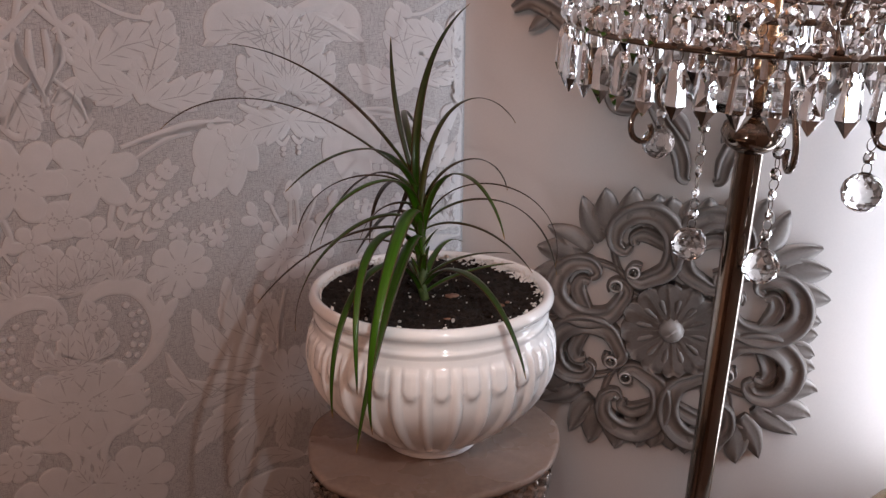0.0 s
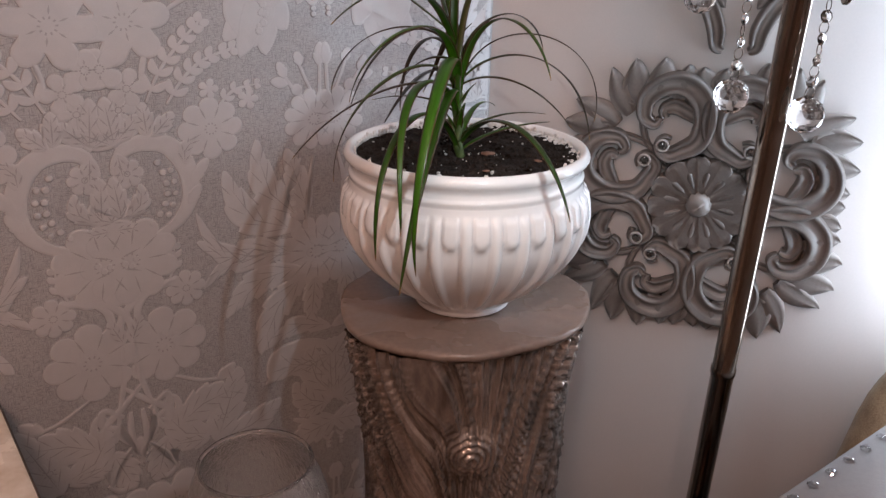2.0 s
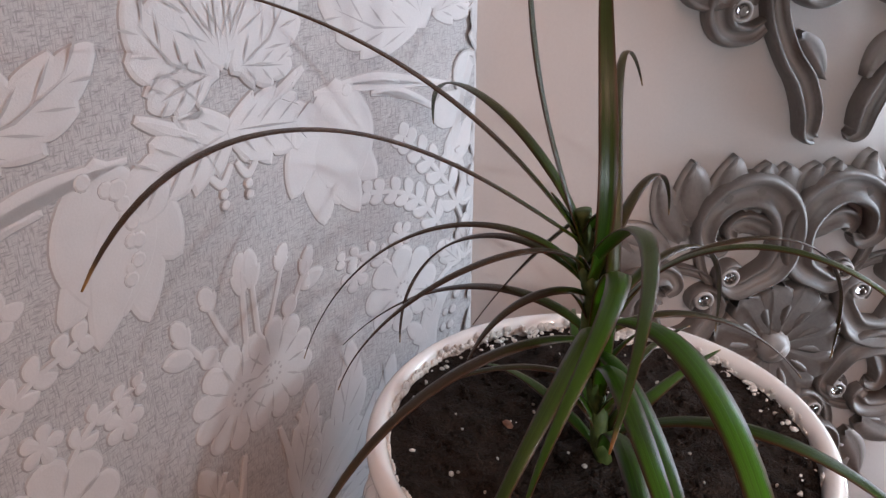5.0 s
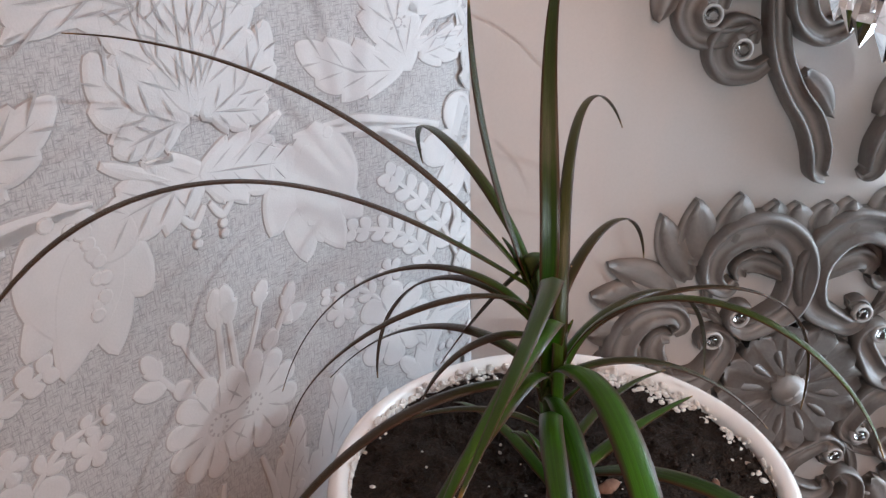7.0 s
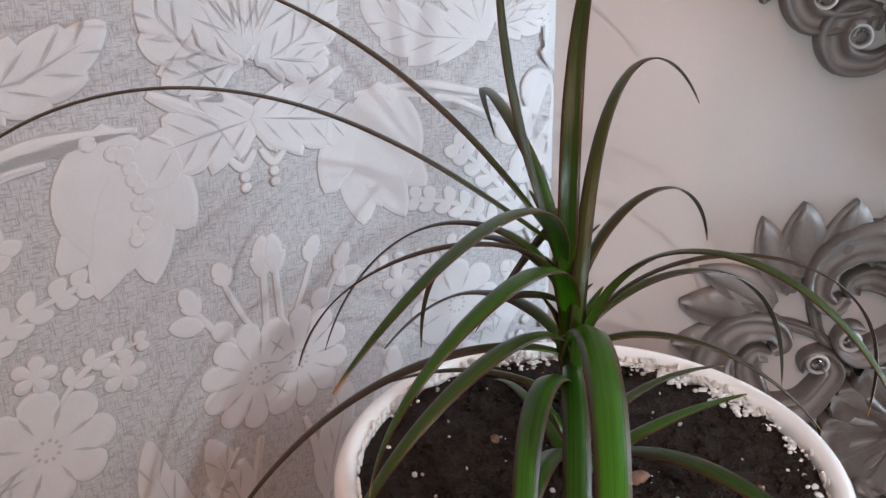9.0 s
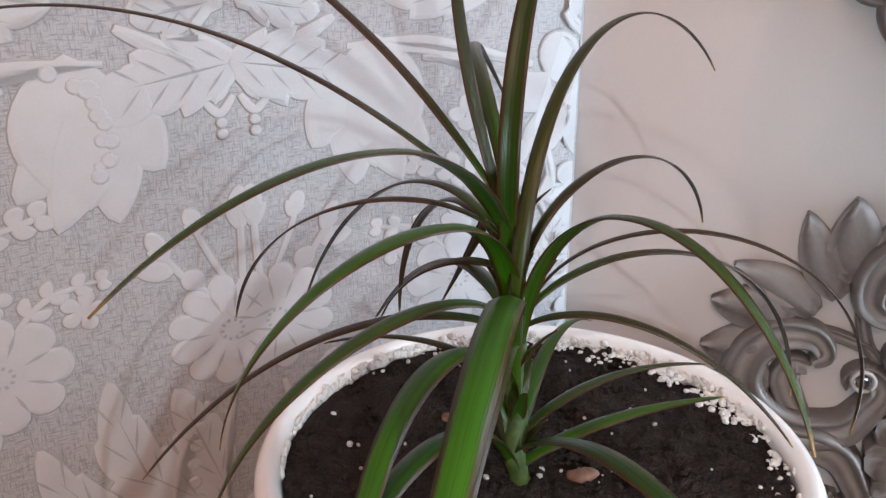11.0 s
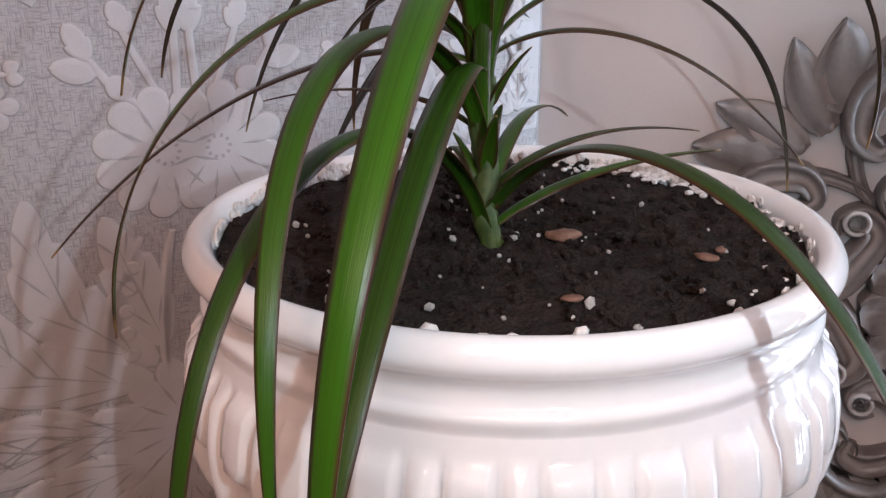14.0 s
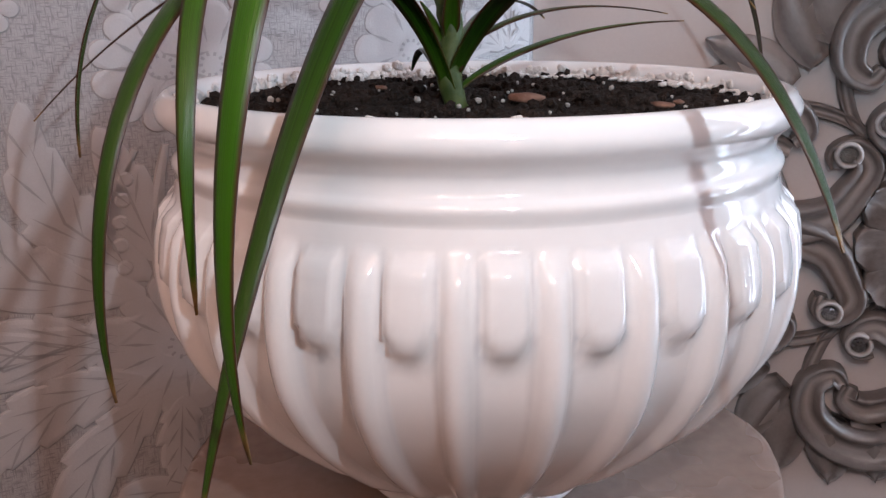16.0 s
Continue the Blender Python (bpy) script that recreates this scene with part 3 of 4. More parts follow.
    yield leaf((0.262, 1.041), (0.206, 1.091), 0.044, 4, 0.15)
    yield band(((0.27, 1.131), (0.232, 1.148), (0.187, 1.141), (0.18, 1.113), (0.205, 1.114)), 0.0060, 0.0220, 0.0100)
    yield leaf((0.258, 1.045), (0.212, 1.036), 0.030, 3, 0.00)
    yield band(((0.203, 1.032), (0.224, 1.02), (0.245, 1.01)), 0.0040, 0.0090, 0.0030)
    yield band(((0.237, 1.016), (0.254, 0.999), (0.264, 1.013)), 0.0020, 0.0060, 0.0029)
    yield band(((0.24, 1.002), (0.254, 0.988), (0.264, 1.001)), 0.0020, 0.0055, 0.0029)
    yield band(((0.244, 0.99), (0.255, 0.978), (0.264, 0.988)), 0.0020, 0.0050, 0.0029)
    yield beads(((0.256, 0.972), (0.256, 0.965)), 0.0030)


def emboss():
    relief, slits = bmesh.new(), bmesh.new()
    axis, width, height = -0.392, 0.524, 0.586
    rng = random.Random(3)
    for solids, cuts in repeat():
        solids, cuts = ([[Vector((v.x * 0.985, 0.978 + (v.y - 0.977) * 0.915, 0)) for v in poly] for poly in polys] for polys in (solids, cuts))
        base = rng.uniform(0, 0.0004)
        for ku in (-1, 0, 1):
            for mirror in (1, -1):
                for kz in (-1, 0, 1):
                    def put(v, out):
                        out *= 0.5 if axis + ku * width + mirror * v.x > U_BEND else 1
                        return paper_point(min(axis + ku * width + mirror * v.x, U_EDGE - 0.001), v.y + kz * height, out)
                    for i, poly in enumerate(solids):
                        us_ = [axis + ku * width + mirror * v.x for v in poly]
                        zs_ = [v.y + kz * height for v in poly]
                        if min(us_) > U_EDGE - 0.004 or max(us_) < -0.92 or max(zs_) < 0.05 or min(zs_) > 1.45:
                            continue
                        n = len(poly)
                        area = sum(poly[k].x * poly[(k + 1) % n].y - poly[(k + 1) % n].x * poly[k].y for k in range(n))
                        sgn = -1 if area > 0 else 1
                        h = 0.0006 + 0.75 * base + 0.00002 * (i % 9) + (0.00012 if mirror < 0 else 0) + 0.00005 * (ku + 1)
                        h += 0.0008 if n == 10 and abs(area) < 2.6e-4 else 0      # beads stand proud of the leaves
                        lo, mi, hi, top = [], [], [], []
                        big = abs(area) > 4e-4
                        for k in range(n):
                            d = poly[(k + 1) % n] - poly[k - 1]
                            d = d.normalized() if d.length > 1e-9 else Vector((1, 0, 0))
                            f = Vector((-d.y, d.x, 0)) * sgn
                            lo.append(relief.verts.new(put(poly[k] + f * 0.0014, -0.0002)))
                            mi.append(relief.verts.new(put(poly[k] + f * 0.0002, h * 0.75)))
                            hi.append(relief.verts.new(put(poly[k] - f * 0.0009, h)))
                            if big:
                                top.append(relief.verts.new(put(poly[k] - f * 0.0024, h * 1.25)))
                        flip = (area > 0) == (mirror > 0)
                        for mi_, (a, b) in enumerate(((lo, mi), (mi, hi), (hi, top)) if big else ((lo, mi), (mi, hi))):
                            for k in range(n):
                                j = (k + 1) % n
                                fc = relief.faces.new((a[k], a[j], b[j], b[k]) if flip else (a[j], a[k], b[k], b[j]))
                                # the outer slope gets the darker grey, edge shading put into its colour
                                fc.material_index = 1 if mi_ == 0 else 0
                        cap = top if big else hi
                        relief.faces.new(cap if flip else cap[::-1])
                    for poly in cuts:
                        us_ = [axis + ku * width + mirror * v.x for v in poly]
                        if max(us_) > U_EDGE - 0.004 or min(us_) < -0.92:
                            continue
                        slits.faces.new([slits.verts.new(put(v, 0.0017)) for v in (poly if mirror < 0 else poly[::-1])])
    ob = part("embossed_pattern", relief, PAPER_RELIEF, wall_left, "pale embossed flowers, leaves and scrolls", smooth=False)
    ob["kind"] = "stuff"
    ob.data.materials.append(PAPER_SHADE_LINES)
    part("pattern_lines", slits, PAPER_SHADE_LINES, wall_left, "fine grey linen lines inside the pattern", smooth=False)["kind"] = "stuff"


emboss()


# ---- pot, soil, pedestal ----
PX, PY = -0.005, 0.905
TOP = 0.6625           # the pedestal's top


def smooth_profile(keys, n):
    """A smooth (radius, height) profile through keys."""
    out = []
    for i in range(len(keys) - 1):
        p0, p1, p2, p3 = keys[max(i - 1, 0)], keys[i], keys[i + 1], keys[min(i + 2, len(keys) - 1)]
        for k in range(n):
            t = k / n
            out.append(tuple(0.5 * (2 * p1[j] + (p2[j] - p0[j]) * t + (2 * p0[j] - 5 * p1[j] + 4 * p2[j] - p3[j]) * t * t + (3 * p1[j] - p0[j] - 3 * p2[j] + p3[j]) * t ** 3) for j in (0, 1)))
    return out + [keys[-1]]


def build_pot():
    pot = thing("flower_pot", "round white glazed ceramic pot with a fluted belly", "flower pot", at=(PX, PY, TOP))
    body = smooth_profile([(0.0476, 0.0000), (0.0540, 0.0028), (0.0540, 0.0084), (0.0604, 0.0149), (0.0824, 0.0316), (0.1116, 0.0595), (0.1286, 0.0856), (0.1340, 0.1079), (0.1331, 0.1283), (0.1287, 0.1432), (0.1269, 0.1497), (0.1266, 0.1521), (0.1278, 0.1572), (0.1249, 0.1609), (0.1245, 0.1655), (0.1268, 0.1693), (0.1316, 0.1739), (0.1325, 0.1786), (0.1292, 0.1837), (0.1249, 0.1841), (0.1211, 0.1804), (0.1202, 0.1730), (0.1205, 0.1550)], 5)
    seg = 28 * 14
    rows = []
    for r, z in body:
        row = []
        fl = max(0, min(1, (z - 0.012) / 0.02)) * max(0, min(1, (0.145 - z) / 0.009)) if r > 0.05 and z < 0.146 else 0
        for k in range(seg):
            a = k * math.tau / seg
            c = abs(((k + 5) % 14) / 14.0 - 0.5) * 2          # 0 in the middle of a flute, 1 on the ridge between two
            rib = max(0, min(1, (c - 0.60) / 0.16))
            dr = fl * (0.0040 * rib * rib * (3 - 2 * rib) - 0.0026 * (1 - c * c))
            if 0.104 < z < 0.147:                        # a raised tongue closes each flute at its top
                low = 0.1102 + 0.016 * min(1, c / 0.56) ** 4
                e = max(0, min(1, (0.58 - c) / 0.13)) * max(0, min(1, (z - low) / 0.004)) * max(0, min(1, (0.144 - z) / 0.005))
                dr += 0.0062 * e * (1 - 0.3 * c)
            rr = r + dr
            row.append((rr * math.cos(a), rr * math.sin(a), z))
        rows.append(row)
    bm = bmesh.new()
    grid_mesh(bm, rows, True)
    bm.faces.new(list(reversed([v for v in bm.verts][:seg])))
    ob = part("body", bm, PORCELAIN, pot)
    rng = random.Random(5)
    # lime crust on the inner rim, in broken patches
    bm = bmesh.new()
    for k in range(900):
        a = rng.uniform(0, math.tau)
        dens = 0.25 + 0.75 * max(0, math.sin(a - 0.15)) ** 0.6 if math.sin(a - 0.15) > 0 else 0.12
        if rng.random() > dens * (0.45 + 0.55 * (noise.noise((math.cos(a) * 4, math.sin(a) * 4, 3)) > -0.1)):
            continue
        z = 0.1758 + abs(rng.gauss(0, 0.0030))
        s = rng.uniform(0.0012, 0.0034)
        bmesh.ops.create_icosphere(bm, subdivisions=1, radius=s, matrix=pose(0.1200 * math.cos(a), 0.1200 * math.sin(a), min(z, 0.1827), rng.uniform(0, 90), 0, math.degrees(a)) @ Matrix.Diagonal((0.45, 1.2, 1, 1)))
    for k in range(420):
        a = rng.gauss(0.75, 0.55)
        if noise.noise((math.cos(a) * 9, math.sin(a) * 9, 7)) < -0.15:
            continue
        r = 0.1192 - abs(rng.gauss(0, 0.0065))
        s = rng.uniform(0.0007, 0.0024)
        bmesh.ops.create_icosphere(bm, subdivisions=1, radius=s, matrix=pose(r * math.cos(a), r * math.sin(a), 0.1773, 0, 0, rng.uniform(0, 180)) @ Matrix.Diagonal((1, rng.uniform(0.6, 1.5), 0.55, 1)))
    part("lime_crust", bm, LIME, pot, "flaky white lime crust inside the rim")["kind"] = "stuff"
    # soil
    bm = bmesh.new()
    n, R = 56, 0.1196
    rows = [[(R * i / n * math.cos(k * math.tau / 160), R * i / n * math.sin(k * math.tau / 160), 0) for k in range(160)] for i in range(1, n + 1)]
    rows = [[(x, y, 0.1763 + 0.0035 * noise.fractal((x * 60, y * 60, 1), 1, 2, 4) + 0.0016 * noise.noise((x * 300, y * 300, 5)) - 0.001) for x, y, z in r] for r in rows]
    grid_mesh(bm, list(reversed(rows)), True)
    bm.faces.new([v for v in bm.verts][-160:])
    soil = part("soil", bm, SOIL, pot, "dark crumbly potting soil")
    bm = bmesh.new()
    for k in range(70):
        a, r = rng.uniform(0, math.tau), R * math.sqrt(rng.random()) * 0.98
        s = rng.uniform(0.0005, 0.0012) * (1.7 if rng.random() < 0.22 else 1)
        bmesh.ops.create_icosphere(bm, subdivisions=1, radius=s, matrix=pose(r * math.cos(a), r * math.sin(a), 0.1773 + 0.0035 * noise.fractal((r * math.cos(a) * 60, r * math.sin(a) * 60, 1), 1, 2, 4), rng.uniform(0, 180), rng.uniform(0, 90)) @ Matrix.Diagonal((1, rng.uniform(0.7, 1.4), 0.8, 1)))
    part("perlite", bm, PERLITE, pot, "white perlite grains in the soil", smooth=False)["kind"] = "stuff"
    bm = bmesh.new()
    for k in range(420):
        a, r = rng.uniform(0, math.tau), R * math.sqrt(rng.random()) * 0.98
        s = rng.uniform(0.0012, 0.0034)
        bmesh.ops.create_icosphere(bm, subdivisions=1, radius=s, matrix=pose(r * math.cos(a), r * math.sin(a), 0.1763 + 0.0035 * noise.fractal((r * math.cos(a) * 60, r * math.sin(a) * 60, 1), 1, 2, 4), rng.uniform(0, 180), rng.uniform(0, 90), rng.uniform(0, 180)) @ Matrix.Diagonal((1, rng.uniform(0.6, 1.6), 0.7, 1)))
    part("crumb", bm, SOIL, pot, "dark soil crumbs", smooth=False)["kind"] = "stuff"
    for x, y, l, turn in ((0.021, -0.019, 0.0085, 20), (0.070, -0.048, 0.005, -30), (0.078, -0.040, 0.004, 60), (-0.042, 0.030, 0.005, 80), (0.012, -0.085, 0.004, 10)):
        bm = bmesh.new()
        bmesh.ops.create_icosphere(bm, subdivisions=2, radius=1.0)
        for v in bm.verts:
            v.co += v.co * 0.35 * noise.noise(v.co * 2.3 + Vector((x * 900, 0, 0)))
        bmesh.ops.transform(bm, matrix=Matrix.Diagonal((l, l * 0.55, l * 0.25, 1)), verts=bm.verts)
        part("bark_chip", bm, BARK, pot, "rust-brown bark chip").matrix_local = pose(x, y, 0.1786, 6, 4, turn)
    return pot


build_pot()


def build_stump():
    st = thing("stump_pedestal", "tree-stump pedestal of sculpted wood painted bronze and silver", "pedestal", at=(PX + 0.002, PY + 0.004, 0))
    seg = 360
    prof = smooth_profile([(0.165, 0.0), (0.157, 0.06), (0.142, 0.16), (0.126, 0.28), (0.119, 0.38), (0.120, 0.47), (0.125, 0.55), (0.133, 0.61), (0.139, 0.652)], 30)
    knot_a, knot_z = math.radians(-90), 0.526

    def edge(a):
        return 1 + 0.030 * math.sin(2 * a + 0.6) + 0.022 * math.sin(3 * a + 2) + 0.012 * math.sin(7 * a) + 0.008 * noise.noise((5 * math.cos(a), 5 * math.sin(a), 0))

    rows = []
    for r, z in prof:
        row = []
        for k in range(seg):
            a = k * math.tau / seg
            da = (a - knot_a + math.pi) % math.tau - math.pi
            dx, dz = da * r, z - knot_z
            d = math.hypot(dx, dz * 1.1)
            # the grain flows round the knot
            flow = a * 9 + 3.2 * math.atan2(dx, dz + 0.10) * math.exp(-d * 6) + 1.3 * math.sin(z * 9 + 1.7 * math.sin(a * 2)) + 1.2 * noise.noise((2 * math.cos(a), 2 * math.sin(a), z * 4))
            g = noise.noise((math.cos(flow) * 2.2 + flow * 0.9, z * 2.4, 1.7))
            dr = 0.0085 * g - 0.0090 * max(0, 1 - 3.0 * abs(noise.noise((flow * 1.5 + 1.2 * g, z * 2.2, 9.3)))) - 0.0030 * max(0, 1 - 3 * abs(noise.noise((flow * 4.3, z * 3.0, 2.3))))
            if d < 0.040:
                q = d / 0.040
                dr = dr * q * q + 0.007 * (1 - q) + 0.0034 * math.cos(d * 800 + math.atan2(dz, dx)) * (1 - q * q)
            # rough bark patches on both sides
            for ba, bw in ((-150, 0.24), (-28, 0.26)):
                db = abs((a - math.radians(ba) + math.pi) % math.tau - math.pi) + 0.10 * noise.noise((z * 14, ba, 0)) + 0.6 * max(0, z - 0.62)
                if db < bw and z > 0.10:
                    q = min(1, (bw - db) / 0.05)
                    v = noise.voronoi((a * 34, z * 170, ba))[0][0]
                    dr += q * (0.004 + 0.0075 * (0.5 - v))
            rr = r * (1 + (edge(a) - 1) * (0.35 + 0.65 * z / 0.644)) + dr
            row.append((rr * math.cos(a), rr * math.sin(a), z))
        rows.append(row)
    bm = bmesh.new()
    grid_mesh(bm, rows, True)
    part("trunk", bm, STUMP, st, "sculpted bronze trunk with wood grain, knot and bark")
    # overhanging top slab
    bm = bmesh.new()
    sl = [(0.10, 0.650), (0.134, 0.651), (0.1395, 0.654), (0.1425, 0.658), (0.1420, 0.6622), (0.139, 0.6638), (0.133, 0.6635), (0.10, 0.6635), (0.05, 0.6635), (0.01, 0.6635)]
    rows = []
    for r, z in sl:
        rows.append([(r * (edge(a) if r > 0.09 else 1) * math.cos(a), r * (edge(a) if r > 0.09 else 1) * math.sin(a), z + (0.0012 * noise.noise((9 * math.cos(a), 9 * math.sin(a), z * 60)) if r > 0.13 else 0)) for a in (k * math.tau / seg for k in range(seg))])
    grid_mesh(bm, rows, True)
    bm.faces.new([v for v in bm.verts][-seg:])
    part("top", bm, STUMP_TOP, st, "smooth taupe top with an uneven edge")
    return st


build_stump()


# ---- carved wall ornaments ----
def carve(bm, pts, widths, height=0.016, n=10, depth=0.45):
    """A carved channelled band along 2D points: rounded edges and a hollow between them."""
    p = polyline(pts, n * (len(pts) - 1))
    m = len(p) - 1
    sec = ((-1.0, 0.0), (-1.0, 0.62), (-0.84, 0.93), (-0.62, 1.0), (-0.3, 1 - depth * 0.8), (0.05, 1 - depth), (0.4, 1 - depth * 0.75), (0.7, 0.9), (0.88, 0.80), (1.0, 0.55), (1.0, 0.0))
    rows = []
    for k, v in enumerate(p):
        s = k / m * (len(widths) - 1)
        i = min(int(s), len(widths) - 2)
        w = widths[i] + (widths[i + 1] - widths[i]) * (s - i)
        d = (p[min(k + 1, m)] - p[max(k - 1, 0)]).normalized()
        f = Vector((-d.y, d.x, 0))
        hh = height * (0.55 + 0.45 * min(1, w / 0.012))
        rows.append([v + f * (w * a) + Vector((0, 0, hh * b)) for a, b in sec])
    vs = grid_mesh(bm, rows)
    bm.faces.new(vs[0])
    bm.faces.new(vs[-1][::-1])


def carved_leaf(bm, base, tip, width, bend=0.0, height=0.012, z0=0.0):
    """A pointed leaf, hollowed on one side of its raised rib."""
    b, t = Vector((*base, z0)), Vector((*tip, z0))
    d = t - b
    ln = d.length
    d.normalize()
    f = Vector((-d.y, d.x, 0))
    rows = []
    for k in range(11):
        s = k / 10
        w = width * (math.sin(math.pi * min(1, 0.12 + 0.88 * s)) ** 0.8) + 0.0006
        c = b + d * ln * s + f * bend * ln * s * s
        up = Vector((0, 0, height))
        rows.append([c + f * w, c + f * w * 0.96 + up * 0.75, c + f * w * 0.55 + up * 0.62, c + f * w * 0.05 + up, c - f * w * 0.5 + up * 0.7, c - f * w * 0.95 + up * 0.62, c - f * w])
    vs = grid_mesh(bm, rows)
    bm.faces.new(vs[0])
    bm.faces.new(vs[-1][::-1])


def gem_mesh():
    bm = bmesh.new()
    rows = [[(r * math.cos(k * math.tau / 8 + z * 40), r * math.sin(k * math.tau / 8 + z * 40), z) for k in range(8)] for r, z in ((0.0052, 0.0), (0.0052, 0.0012), (0.0034, 0.0034), (0.0018, 0.0040))]
    grid_mesh(bm, rows, True, True)
    return mesh_of(bm, "gem", CRYSTAL, False)


def seat_mesh():
    bm = bmesh.new()
    lathe(bm, [(0.0088, -0.004), (0.0088, 0.001), (0.0074, 0.0022), (0.0056, 0.0005), (0.0054, -0.002)], 20)
    return mesh_of(bm, "gem_seat", CARVED)


GEM, SEAT = gem_mesh(), seat_mesh()


def on_wall(u, z):
    """The pose of an ornament on the smooth wall: x along it, y up, z out of it."""
    p = WALL_R + DIR_R * u + NRM_R * 0.0005
    m = Matrix((DIR_R, Vector((0, 0, 1)), NRM_R)).transposed().to_4x4()
    return Matrix.Translation((p.x, p.y, z)) @ m


def add_gem(parent, x, y, z):
    for name, me, dz in (("gem_seat", SEAT, 0.0), ("gem", GEM, 0.0)):
        ob = new(name, me)
        ob.parent = parent
        ob.matrix_local = Matrix.Translation((x, y, z + dz))
    return ob


def medallion():
    th = thing("carved_medallion", "round carved wooden wall medallion, taupe, with scrolls and crystals", "wall ornament", "carved wall ornaments")
    polar = lambda r, a: Vector((r * math.cos(a), r * math.sin(a), 0))
    for k in range(8):
        a = radians(22.5 + 45 * k)
        sg = 1 if k % 2 == 0 else -1           # backs of neighbouring scrolls meet on the upright and level axes
        er, et = polar(1, a), polar(1, a + math.pi / 2) * -sg

        def at(t, r):
            v = er * (0.121 + r) + et * t
            return (v.x, v.y)

        bm = bmesh.new()
        carve(bm, [at(-0.010, -0.029), at(-0.018, -0.025), at(-0.026, -0.033), at(-0.019, -0.046), at(-0.002, -0.046), at(0.022, -0.040), at(0.040, -0.014), at(0.041, 0.014), at(0.027, 0.036), at(0.002, 0.043), at(-0.022, 0.034), at(-0.032, 0.013), at(-0.024, -0.001), at(-0.014, 0.003)],
              [0.0045, 0.007, 0.0085, 0.010, 0.011, 0.0135, 0.0155, 0.0165, 0.016, 0.0145, 0.0125, 0.010, 0.0075, 0.0045], 0.020, 5)
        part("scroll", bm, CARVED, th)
        bm = bmesh.new()
        carve(bm, [at(0.032, -0.020), at(0.022, -0.002), at(0.008, 0.012), at(-0.006, 0.012), at(-0.008, 0.002)], [0.005, 0.010, 0.011, 0.0085, 0.005], 0.015, 6)
        part("inner_leaf", bm, CARVED, th)
        g = er * 0.0905 - et * 0.0215
        add_gem(th, g.x, g.y, 0.0155)
    # twelve-petalled flower
    for k in range(12):
        a = k * math.tau / 12 + 0.13
        bm = bmesh.new()
        rows = []
        for i in range(9):
            s = i / 8
            r = 0.012 + 0.053 * s
            w = 0.0032 + 0.0138 * math.sin(min(1, s * 1.02) * math.pi * 0.62) ** 1.1 * (1 if s < 0.86 else math.sqrt(max(0.05, 1 - ((s - 0.86) / 0.15) ** 2)))
            h = 0.016 + 0.009 * s - 0.006 * s * s
            e, f = polar(1, a), polar(1, a + math.pi / 2)
            rows.append([e * r + f * w * q + Vector((0, 0, hh)) for q, hh in ((-1, 0), (-1, h * 0.85), (-0.75, h), (0, h * 0.62), (0.75, h), (1, h * 0.85), (1, 0))])
        vs = grid_mesh(bm, rows)
        bm.faces.new(vs[-1][::-1])
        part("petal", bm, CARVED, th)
    bm = bmesh.new()
    lathe(bm, [(0.0165, 0.004), (0.0165, 0.014), (0.0145, 0.020), (0.010, 0.0245), (0.005, 0.0265), (0.0005, 0.027)], 28)
    part("flower_centre", bm, CARVED, th, "domed flower centre")
    # rim of leaves
    for q in range(4):
        for a, r0, r1, w, lean in ((4, 0.146, 0.178, 0.012, 0.05), (14, 0.140, 0.182, 0.015, -0.3), (24, 0.148, 0.196, 0.015, -0.4), (34, 0.156, 0.207, 0.015, -0.4), (41, 0.150, 0.212, 0.011, -0.25), (49, 0.150, 0.212, 0.011, 0.25), (56, 0.156, 0.207, 0.015, 0.4), (66, 0.148, 0.196, 0.015, 0.4), (76, 0.140, 0.182, 0.015, 0.3), (86, 0.146, 0.178, 0.012, -0.05)):
            an = radians(a + 90 * q)
            bm = bmesh.new()
            b, t = polar(r0, an), polar(r1, an)
            carved_leaf(bm, (b.x, b.y), (t.x, t.y), w * 1.3, lean, 0.013)
            part("rim_leaf", bm, CARVED, th)
    for q in range(4):
        an = radians(45 + 90 * q)
        bm = bmesh.new()
        e, f = polar(1, an), polar(1, an + math.pi / 2)
        pts = [e * r + f * t for r, t in ((0.058, 0), (0.082, 0.008), (0.100, 0.0), (0.125, 0.010), (0.150, 0.030))]
        for mir in (1, -1):
            carve(bm, [(v.x, v.y) if mir == 1 else (2 * (v @ e) * e.x - v.x, 2 * (v @ e) * e.y - v.y) for v in pts], [0.003, 0.004, 0.004, 0.005, 0.004], 0.010, 5)
        part("lattice", bm, CARVED, th)
    return th


med = medallion()
med.matrix_world = on_wall(0.269, 0.727)


